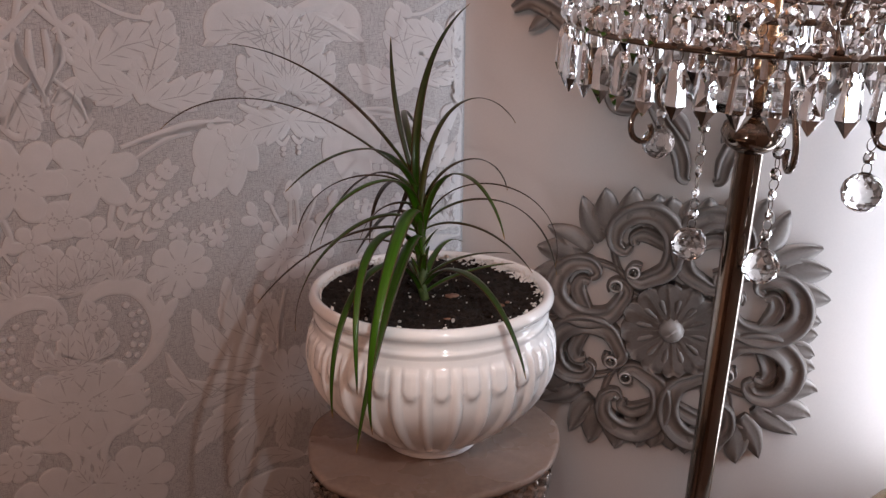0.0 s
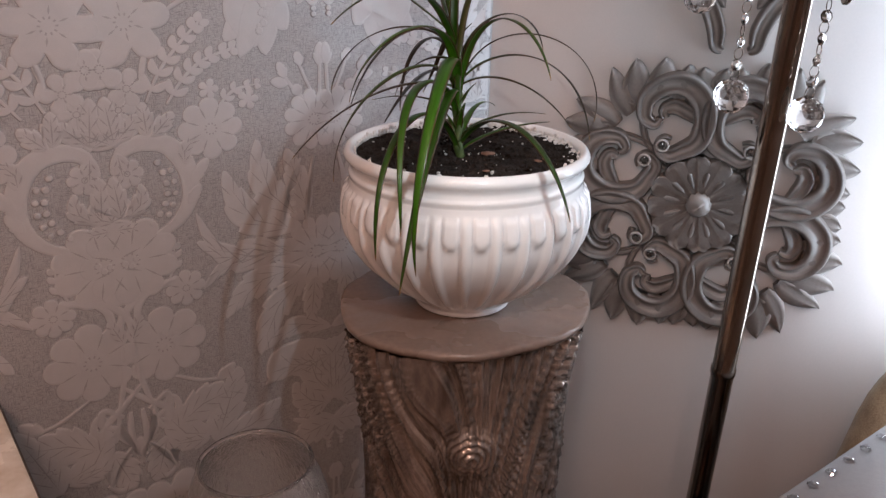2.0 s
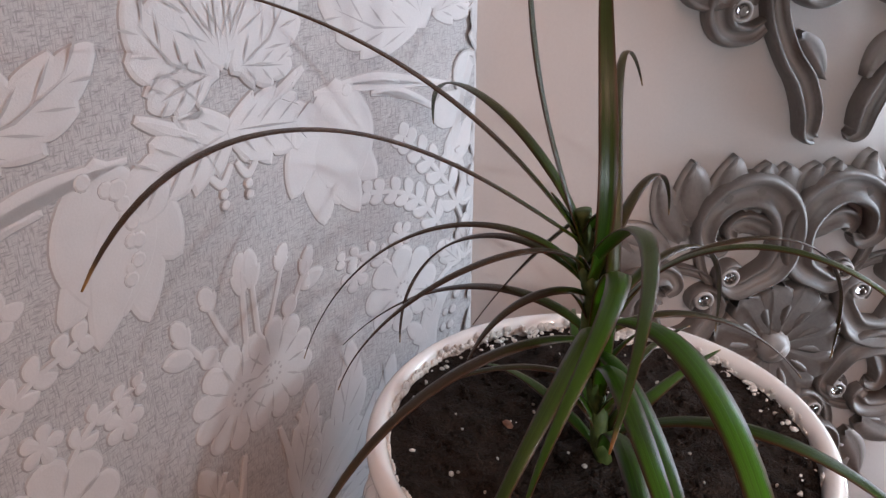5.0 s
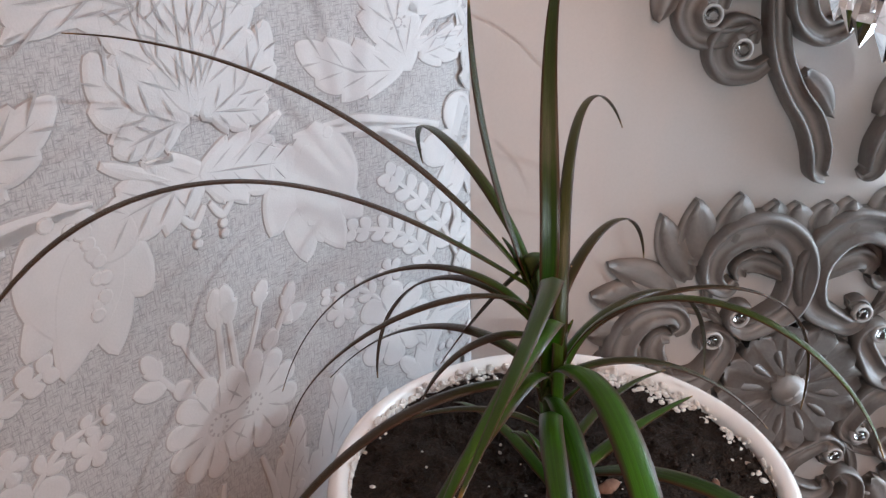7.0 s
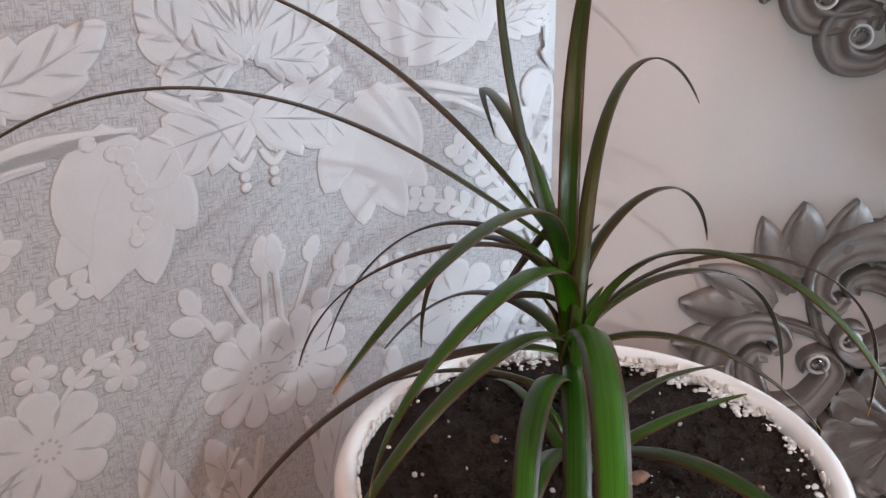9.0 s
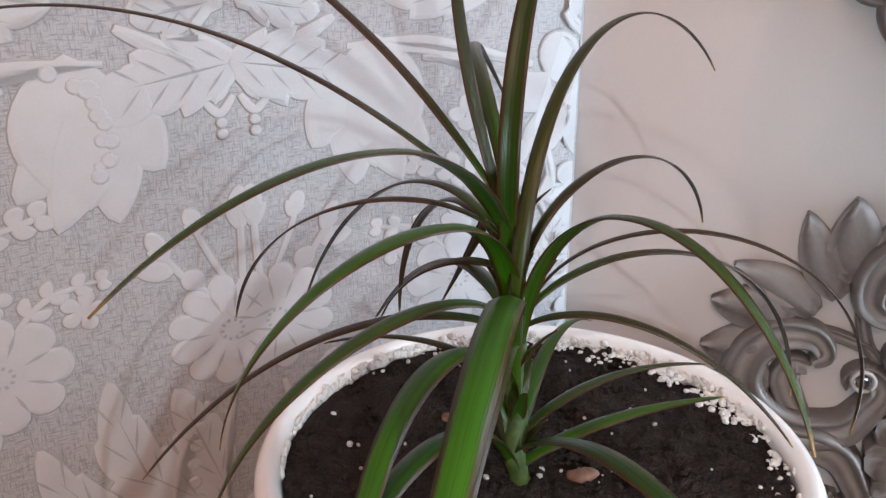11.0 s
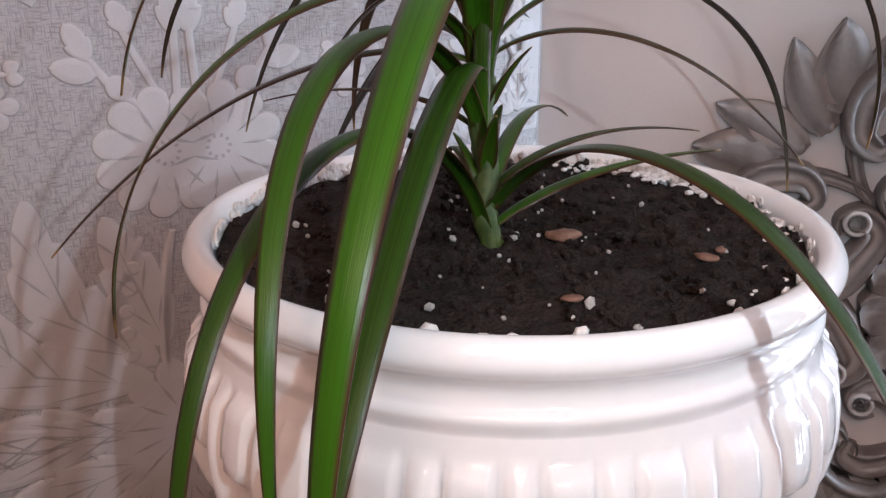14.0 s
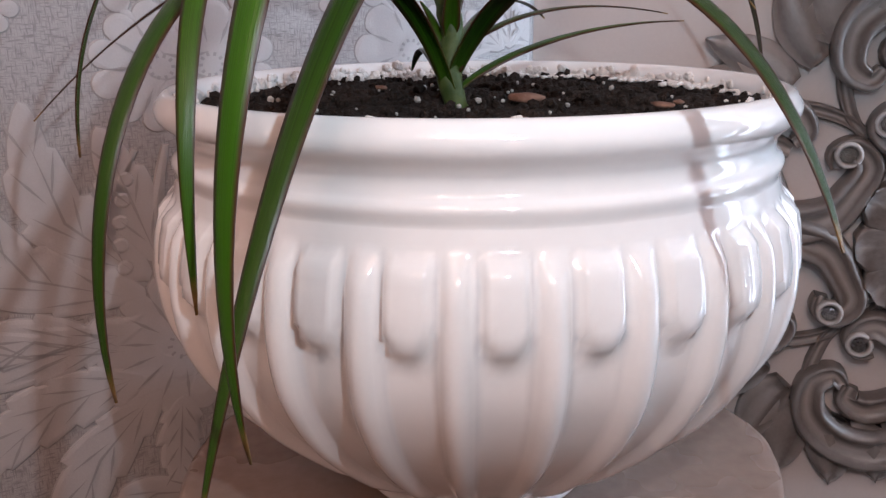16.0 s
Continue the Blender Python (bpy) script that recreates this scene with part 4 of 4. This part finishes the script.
def pendant_ornament():
    th = thing("carved_scroll_ornament", "carved wooden wall ornament, taupe, with leaf tips pointing down and crystals", "wall ornament", "carved wall ornaments")
    for sg in (-1, 1):
        def at(x, y):
            return (sg * x, y)
        for name, pts, ws, h in (
            ("stem", [at(0.075, 0.150), at(0.068, 0.105), at(0.052, 0.072), at(0.036, 0.050), at(0.026, 0.026), at(0.023, 0.006), at(0.015, 0.0)], [0.009, 0.010, 0.010, 0.0115, 0.0115, 0.009, 0.004], 0.019),
            ("hook", [at(0.050, 0.215), at(0.058, 0.170), at(0.056, 0.135), at(0.040, 0.118), at(0.022, 0.122), at(0.018, 0.134)], [0.010, 0.012, 0.0125, 0.011, 0.009, 0.005], 0.021),
            ("inner_ring", [at(0.014, 0.205), at(0.018, 0.160), at(0.010, 0.140), at(0.0, 0.136)], [0.008, 0.010, 0.010, 0.010], 0.018),
            ("scroll", [at(0.070, 0.100), at(0.086, 0.088), at(0.107, 0.090), at(0.115, 0.106), at(0.106, 0.121), at(0.092, 0.120), at(0.090, 0.110)], [0.004, 0.008, 0.011, 0.012, 0.011, 0.009, 0.005], 0.016),
            ("scroll", [at(0.085, 0.125), at(0.108, 0.116), at(0.132, 0.118), at(0.141, 0.134), at(0.132, 0.149), at(0.118, 0.146), at(0.116, 0.136)], [0.004, 0.008, 0.011, 0.012, 0.011, 0.009, 0.005], 0.016),
            ("branch", [at(0.075, 0.150), at(0.115, 0.160), at(0.158, 0.168), at(0.185, 0.196), at(0.220, 0.215), at(0.245, 0.205)], [0.010, 0.011, 0.012, 0.013, 0.012, 0.006], 0.017),
            ("branch", [at(0.060, 0.215), at(0.110, 0.235), at(0.160, 0.262), at(0.170, 0.300)], [0.010, 0.012, 0.012, 0.006], 0.017),
        ):
            bm = bmesh.new()
            carve(bm, pts, ws, h, 6)
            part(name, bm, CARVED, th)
        for b, t, w, bend in ((at(0.046, 0.086), at(0.014, 0.056), 0.011, 0.15 * sg), (at(0.150, 0.165), at(0.168, 0.130), 0.010, 0.1), (at(0.195, 0.200), at(0.226, 0.182), 0.009, 0.1)):
            bm = bmesh.new()
            carved_leaf(bm, b, t, w, bend, 0.015)
            part("leaf", bm, CARVED, th)
        add_gem(th, sg * 0.099, 0.107, 0.0135)
        add_gem(th, sg * 0.125, 0.133, 0.0135)
    return th


pendant_ornament().matrix_world = on_wall(0.288, 0.926)


# ---- dracaena ----
STEM_BASE, STEM_TOP = Vector((-0.0140, 0.8893, 0.838)), Vector((-0.0210, 0.9145, 0.980))
plant = thing("dracaena", "dracaena with arching narrow green leaves edged purple-brown, growing in the pot", "plant", at=tuple(STEM_BASE))


def stem_point(z):
    return STEM_BASE.lerp(STEM_TOP, (z - STEM_BASE.z) / (STEM_TOP.z - STEM_BASE.z))


def blade(zb, az, e0, curl, power, length, sway, width, age, fold=0.45):
    """A strap leaf: rises at e0, curls down along its length, tapers to a long point; V-shaped across."""
    n = 40
    p = stem_point(zb)
    rows = []
    prev = None
    for k in range(n + 1):
        s = k / n
        e, a = e0 - curl * s ** power, az + sway * s ** 1.5
        d = Vector((math.cos(e) * math.cos(a), math.cos(e) * math.sin(a), math.sin(e)))
        if prev is not None:
            p = p + (d + prev) * (length / n / 2)
        prev = d
        f = Vector((-math.sin(a), math.cos(a), 0))
        up = f.cross(d)
        w = 0.74 * width / 2 * (0.55 + 0.45 * min(1, s / 0.18)) * min(1, ((1 - s) / 0.62)) ** 0.75 + 0.00025
        fo = fold * (1 - 0.75 * s)
        rows.append([p + f * w * q + up * w * fo * abs(q) ** 1.3 for q in (-1, -0.55, 0, 0.55, 1)])
    bm = bmesh.new()
    uv = bm.loops.layers.uv.new("blade")
    vs = grid_mesh(bm, rows)
    where = {v: (j / 4, i / n) for i, r in enumerate(vs) for j, v in enumerate(r)}
    for fc in bm.faces:
        for lp in fc.loops:
            lp[uv].uv = where[lp.vert]
    ob = part("leaf", bm, LEAF, plant)
    ob.matrix_parent_inverse = Matrix.Translation(-STEM_BASE)
    ob.color = (age, age, age, 1)
    sol = ob.modifiers.new("thickness", "SOLIDIFY")
    sol.thickness = 0.0005
    return ob


# crown
blade(0.961, 3.036, 0.668, 1.271, 1.992, 0.293, 1.015, 0.010, 0.95)
blade(0.961, -3.482, 0.974, 0.934, 1.242, 0.265, -0.024, 0.011, 0.90)
blade(0.954, 2.705, 1.241, -0.293, 2.500, 0.158, -1.019, 0.011, 0.60)
blade(0.963, 1.832, 1.105, 2.018, 0.879, 0.242, -0.816, 0.009, 0.70)
blade(0.940, -1.825, 0.742, -1.889, 0.491, 0.245, -0.572, 0.012, 0.35)
blade(0.869, 1.196, 1.804, 2.738, 1.384, 0.309, -0.631, 0.009, 0.75)
blade(0.916, 0.457, 1.566, 2.875, 1.080, 0.173, 0.172, 0.008, 0.75)
# window side
blade(0.888, -1.161, 1.497, 2.690, 1.257, 0.237, 0.095, 0.011, 0.45)
blade(0.901, -0.623, 1.410, 3.200, 1.060, 0.239, 1.013, 0.006, 0.85)
blade(0.905, 0.226, 1.512, 2.872, 0.545, 0.243, 0.478, 0.008, 0.85)
blade(0.842, 0.153, 1.237, 1.251, 0.303, 0.107, 0.024, 0.012, 0.30)
blade(0.850, -1.119, 0.860, 2.034, 1.041, 0.235, 0.016, 0.014, 0.25)
blade(0.904, -0.299, 1.529, 2.430, 0.397, 0.144, -0.173, 0.009, 0.70)
blade(0.855, 0.517, 1.352, 1.540, 0.300, 0.114, -0.299, 0.008, 0.50)
blade(0.856, 1.275, 0.429, 1.049, 2.500, 0.114, -0.467, 0.010, 0.30)
# wall side
blade(0.949, -1.937, 0.796, 1.499, 1.458, 0.232, -0.597, 0.012, 0.30)
blade(0.906, -1.931, 1.528, 2.943, 0.980, 0.226, -1.164, 0.015, 0.25)
blade(0.936, 2.133, 1.509, 2.777, 0.451, 0.236, 0.534, 0.009, 0.95)
blade(0.941, -2.974, 1.505, 2.742, 0.547, 0.182, -1.002, 0.007, 0.90)
blade(0.939, 1.984, 0.759, 2.356, 0.785, 0.190, 0.142, 0.010, 1.00)
blade(0.976, 1.827, -0.462, 0.593, 0.300, 0.111, 0.542, 0.009, 1.00)
blade(0.908, 1.882, 1.307, 2.212, 0.300, 0.234, 0.283, 0.012, 0.95)
blade(0.906, -3.387, 1.009, 1.814, 0.300, 0.205, 0.800, 0.011, 0.90)
blade(0.901, -2.278, 1.506, 3.086, 0.619, 0.234, -1.026, 0.012, 0.45)
blade(0.879, 2.631, 1.324, 1.565, 0.300, 0.100, 0.592, 0.007, 0.70)
# hanging over the rim
blade(0.902, -1.713, 1.432, 3.228, 0.646, 0.339, -0.442, 0.018, 0.15)
blade(0.872, -2.185, 1.509, 3.100, 0.713, 0.283, 0.830, 0.014, 0.20)
blade(0.899, -1.822, 1.473, 2.708, 0.300, 0.277, -0.239, 0.015, 0.25)
blade(0.840, -2.143, 1.129, 2.903, 1.041, 0.286, 0.299, 0.013, 0.20)
# short lower leaf
blade(0.848, 2.435, 1.410, 2.325, 1.498, 0.050, -0.885, 0.009, 0.50)
blade(0.933, 2.824, 0.976, 2.281, 0.519, 0.090, 0.053, 0.010, 0.90)
blade(0.843, 1.781, 0.465, 1.032, 1.281, 0.110, -0.046, 0.010, 0.35)


bm = bmesh.new()
pts, rad = [], []
for k in range(60):
    z = STEM_BASE.z - 0.012 + k * 0.0026
    c = stem_point(z)
    pts.append(c - STEM_BASE + Vector((0.0012 * math.sin(k * 0.5), 0.0012 * math.cos(k * 0.37), 0)))
    rad.append(0.0047 - 0.0010 * k / 60 + 0.0011 * ((k % 5) / 5))
tube(bm, pts, rad, 14)
part("stem", bm, STEM, plant, "ringed green-brown stem")
# dry scale leaves hugging the stem
for k in range(16):
    z = 0.850 + k * 0.0078
    blade(z, k * 2.4, 1.15, 0.5, 1.0, 0.022 + 0.006 * (k % 3), 0.0, 0.0085, 0.35, 0.9)


# ---- crystal floor lamp ----
LX, LY = 0.2930, 0.9024
LEAN = Matrix.Translation((LX, LY, 0)) @ pose(0, 0, 0, 5.84, -0.42, 0)
lampx = thing("floor_lamp", "chrome floor lamp with a tiered shade of hanging crystals", "floor lamp", at=(LX, LY, 0))


def cut_bead(r, t):
    bm = bmesh.new()
    rows = [[(rr * math.cos(k * math.tau / 8), z, rr * math.sin(k * math.tau / 8)) for k in range(8)] for rr, z in ((r * 0.45, -t), (r, -t * 0.25), (r, t * 0.25), (r * 0.45, t))]
    grid_mesh(bm, rows, True, True)
    return mesh_of(bm, "bead", CRYSTAL, False)


def drop_mesh(ln, r):
    bm = bmesh.new()
    rows = [[(rr * math.cos(k * math.tau / 6), rr * math.sin(k * math.tau / 6) * 0.7, z) for k in range(6)] for rr, z in ((r * 0.35, 0), (r * 0.75, -ln * 0.12), (r * 0.85, -ln * 0.4), (r, -ln * 0.72), (r * 0.05, -ln))]
    grid_mesh(bm, rows, True, True)
    return mesh_of(bm, "drop", CRYSTAL, False)


def ball_mesh(r):
    bm = bmesh.new()
    rows = [[(r * math.sin(p) * math.cos((k + 0.5 * i) * math.tau / 12), r * math.sin(p) * math.sin((k + 0.5 * i) * math.tau / 12), r * math.cos(p)) for k in range(12)] for i, p in enumerate([0.28, 0.7, 1.12, 1.57, 2.02, 2.45, 2.86])]
    vs = [[bm.verts.new(p) for p in row] for row in rows]
    for a, b in zip(vs, vs[1:]):
        for k in range(12):
            bm.faces.new((a[k], b[k], a[(k + 1) % 12]))
            bm.faces.new((a[(k + 1) % 12], b[k], b[(k + 1) % 12]))
    bm.faces.new(vs[0])
    bm.faces.new(vs[-1][::-1])
    bm.normal_update()
    bmesh.ops.recalc_face_normals(bm, faces=bm.faces)
    return mesh_of(bm, "crystal_ball", CRYSTAL, False)


BEAD, SMALL, DROP, BALL = cut_bead(0.0082, 0.0036), cut_bead(0.0060, 0.0030), drop_mesh(0.046, 0.0095), ball_mesh(0.0175)


def link_ring():
    bm = bmesh.new()
    tube(bm, [(0.0042 * math.cos(a), 0, 0.0058 * math.sin(a)) for a in (k * math.tau / 12 for k in range(13))], 0.00055, 5, False)
    return mesh_of(bm, "ring", CHROME)


RING = link_ring()


def hang(name, me, parent, x, y, z, turn=0.0, tilt=0.0):
    ob = new(name, me)
    ob.parent = parent
    ob.matrix_local = pose(x, y, z, tilt, 0, turn)
    return ob


bm = bmesh.new()
lathe(bm, [(0.0005, 0.0), (0.13, 0.0), (0.135, 0.006), (0.13, 0.012), (0.04, 0.022), (0.020, 0.036), (0.0005, 0.040)], 40)
part("foot", bm, CHROME, lampx, "round chrome foot").matrix_local = pose(0, 0, 0, -5.84, 0.42, 0)
bm = bmesh.new()
lathe(bm, [(0.0005, 0.02), (0.0128, 0.022), (0.0128, 0.598), (0.0142, 0.600), (0.0142, 0.608), (0.0128, 0.610), (0.0128, 1.020)], 32)
part("pole", bm, CHROME, lampx, "polished chrome pole")
bm = bmesh.new()
lathe(bm, [(0.0128, 1.018), (0.020, 1.022), (0.0265, 1.028), (0.0285, 1.036), (0.0265, 1.044), (0.019, 1.050), (0.011, 1.053), (0.009, 1.062)], 36)
part("collar", bm, CHROME, lampx, "rounded chrome collar")
bm = bmesh.new()
lathe(bm, [(0.008, 1.060), (0.045, 1.060), (0.060, 1.064), (0.066, 1.070), (0.064, 1.073), (0.055, 1.0675), (0.040, 1.065), (0.008, 1.065)], 44)
part("drip_dish", bm, CLEAR, lampx, "clear glass dish")
bm = bmesh.new()
lathe(bm, [(0.009, 1.065), (0.0125, 1.068), (0.0095, 1.085), (0.013, 1.088), (0.0175, 1.092), (0.0175, 1.122), (0.014, 1.126), (0.009, 1.128), (0.009, 1.40)], 28)
part("socket", bm, BRASS, lampx, "warm brass socket")
# frame of hoops and scrolled arms
for zr, rr in ((1.135, 0.176), (1.150, 0.110), (1.30, 0.176), (1.40, 0.10)):
    bm = bmesh.new()
    tube(bm, [(rr * math.cos(a), rr * math.sin(a), zr) for a in (k * math.tau / 64 for k in range(65))], 0.0028, 8, False)
    part("hoop", bm, CHROME, lampx)
for k in range(5):
    a = k * math.tau / 5 - 0.45
    c, s = math.cos(a), math.sin(a)
    bm = bmesh.new()
    tube(bm, [(v.x * c, v.x * s, v.y) for v in polyline(((0.010, 1.110), (0.035, 1.108), (0.055, 1.125), (0.062, 1.16), (0.085, 1.19), (0.13, 1.175), (0.176, 1.137)), 36)], 0.0036, 8)
    part("arm", bm, CHROME, lampx)
    bm = bmesh.new()
    tube(bm, [(v.x * c, v.x * s, v.y) for v in polyline(((0.100, 1.085), (0.112, 1.072), (0.122, 1.055), (0.120, 1.040), (0.110, 1.034), (0.102, 1.040), (0.104, 1.049)), 30)], 0.0027, 8)
    part("hook", bm, CHROME, lampx)
# crystal strands of the outer and the inner tier
for tier, (rr, n, z0, rows_, me) in enumerate(((0.178, 46, 1.128, 9, BEAD), (0.112, 30, 1.142, 8, BEAD))):
    for k in range(n):
        a = k * math.tau / n + 0.07 * tier
        x, y, deg = rr * math.cos(a), rr * math.sin(a), math.degrees(a) - 90
        jit = 0.004 * math.sin(k * 2.3) + 5 * math.sin(k * 5.1)
        hang("drop", DROP, lampx, x, y, z0 - 0.002, deg + 8 * math.sin(k * 3.7), 3 * math.sin(k * 1.9))
        hang("ring", RING, lampx, x, y, z0 + 0.002, deg)
        for j in range(rows_):
            hang("bead", me, lampx, x, y, z0 + 0.014 + 0.0185 * j, deg + 10 * math.sin(k * 1.3 + j * 2.1), 6 * math.sin(k + j * 1.7))


def strand(x, y, z_ball, z_top, n):
    """A crystal ball on a chain of cut beads and wire rings."""
    hang("crystal_ball", BALL, lampx, x, y, z_ball, 20 * n)
    step = (z_top - z_ball - 0.022) / max(1, n)
    hang("ring", RING, lampx, x, y, z_ball + 0.021)
    for j in range(n):
        z = z_ball + 0.031 + step * j
        hang("bead", SMALL, lampx, x, y, z, 35 * j + 10)
        hang("ring", RING, lampx, x, y, z + step * 0.5, 90 * (j % 2))


for x, y, z, n, drop in ((0.2329, 0.908, 1.0025, 1, 0.085), (0.2473, 0.8286, 0.9151, 7, 0.175), (0.2984, 0.7757, 0.9085, 7, 0.16), (0.358, 0.728, 0.990, 4, 0.115)):
    p = LEAN.inverted() @ Vector((x, y, z))
    strand(p.x, p.y, p.z, p.z + drop, n)
lampx.matrix_world = LEAN


# ---- glass vase, marbled table, chair and cushion ----
vase = thing("glass_vase", "tall clear crackled glass vase standing by the papered wall", "vase", at=(-0.230, 0.772, 0.0))
vase.scale = (0.93, 0.93, 1.04)
bm = bmesh.new()
outer = smooth_profile([(0.070, 0.000), (0.074, 0.010), (0.072, 0.12), (0.074, 0.26), (0.080, 0.36), (0.086, 0.42), (0.084, 0.46), (0.074, 0.495), (0.0655, 0.512), (0.0645, 0.516)], 6)
inner = [(r - 0.004, z) for r, z in reversed(outer) if z > 0.03]
lathe(bm, outer + [(0.0625, 0.5165)] + inner + [(0.001, 0.028)], 72)
bm.faces.new([v for v in bm.verts][:72][::-1])
part("body", bm, CRACKLE, vase, "clear crackled glass body")
bm = bmesh.new()
tube(bm, [(0.0635 * math.cos(a), 0.0635 * math.sin(a), 0.5175) for a in (k * math.tau / 60 for k in range(61))], 0.0022, 8, False)
part("rim", bm, CLEAR, vase, "rounded glass rim")

# table whose corner reaches into view, with a dark edge
tab = thing("side_table", "low table with a cream marbled top and dark edge", "table", at=(-0.62, 0.48, 0))
e0, e1 = Vector((-0.4934, 0.8015, 0)), Vector((-0.3604, 0.591, 0))
d = (e1 - e0).normalized()
nrm = Vector((-d.y, d.x, 0))
nrm = nrm if nrm.x < 0 else -nrm
a0 = e0 - d * 0.02
quad = [a0, a0 + d * 0.62, a0 + d * 0.62 + nrm * 0.42, a0 + nrm * 0.42]
o = Vector(tab.location)
for name, grow, z0, z1, mat in (("tabletop", 0.0, 0.570, 0.594, MARBLE), ("edge_band", 0.004, 0.566, 0.590, DARK_EDGE)):
    bm = bmesh.new()
    c = sum(quad, Vector()) / 4
    pts = [p + (p - c).normalized() * grow for p in quad]
    grid_mesh(bm, [[(p.x - o.x, p.y - o.y, z) for p in pts] for z in (z0, z1)], True, True)
    if name == "tabletop":
        bmesh.ops.bevel(bm, geom=bm.edges[:], offset=0.002, segments=2, affect="EDGES")
    part(name, bm, mat, tab, smooth=False)
for p in quad:
    q = p + (sum(quad, Vector()) / 4 - p) * 0.12
    bm = bmesh.new()
    box(bm, (0.035, 0.035, 0.566), pose(q.x - o.x, q.y - o.y, 0.283), 0.004)
    part("leg", bm, DARK_EDGE, tab)

# upholstered chair: only an arm edged with crystal buttons comes into view
P, Q = Vector((0.1636, 0.5823, 0.58)), Vector((0.3703, 0.7238, 0.58))
d = (Q - P).normalized()
nrm = Vector((d.y, -d.x, 0))
chair = thing("armchair", "pale grey leatherette armchair with crystal buttons along the arm", "armchair", at=tuple(P - Vector((0, 0, 0.58))))
m = Matrix((d, -nrm, Vector((0, 0, 1)))).transposed().to_4x4()


def cushion_box(size, at, mat_, name, parent, bevel=0.02, puff=0.0):
    bm = bmesh.new()
    box(bm, size, pose(*at), bevel)
    if puff:
        bmesh.ops.subdivide_edges(bm, edges=bm.edges[:], cuts=3, use_grid_fill=True)
    ob = part(name, bm, mat_, parent)
    ob.matrix_local = m
    return ob


cushion_box((0.62, 0.15, 0.30), (0.20, -0.077, 0.43), LEATHER, "arm", chair, 0.014)
cushion_box((0.56, 0.50, 0.20), (0.24, -0.42, 0.28), LEATHER, "seat", chair, 0.03)
for lx, ly in ((-0.06, -0.05), (0.46, -0.05), (-0.06, -0.62), (0.46, -0.62)):
    cushion_box((0.04, 0.04, 0.28), (lx, ly, 0.14), DARK_EDGE, "leg", chair, 0.004)
for k in range(13):
    x = -0.07 + k * 0.0333
    ob = new("crystal_button", GEM)
    ob.parent = chair
    ob.matrix_local = m @ pose(x, -0.020, 0.5785) @ Matrix.Diagonal((1.15, 1.15, 1.3, 1))

pillow = thing("cushion", "gold-brown patterned jacquard cushion leaning by the window", "cushion")
bm = bmesh.new()
rows = []
for i in range(25):
    v = -1 + 2 * i / 24
    row = []
    for k in range(48):
        a = k * math.tau / 48
        cx, cy = math.cos(a), math.sin(a)
        sx = math.copysign(abs(cx) ** 0.55, cx)
        sz = math.copysign(abs(cy) ** 0.55, cy)
        r = (1 - abs(v) ** 3.2) ** 0.5 if abs(v) < 1 else 0.0
        k2 = max(0.02, r)
        row.append((0.19 * sx * (0.35 + 0.65 * k2), 0.062 * v, 0.19 * sz * (0.35 + 0.65 * k2)))
    rows.append(row)
grid_mesh(bm, rows, True, True)
body = part("body", bm, CUSHION, pillow)
pillow.matrix_world = pose(0.640, 0.800, 0.40, -24, 12, -32)
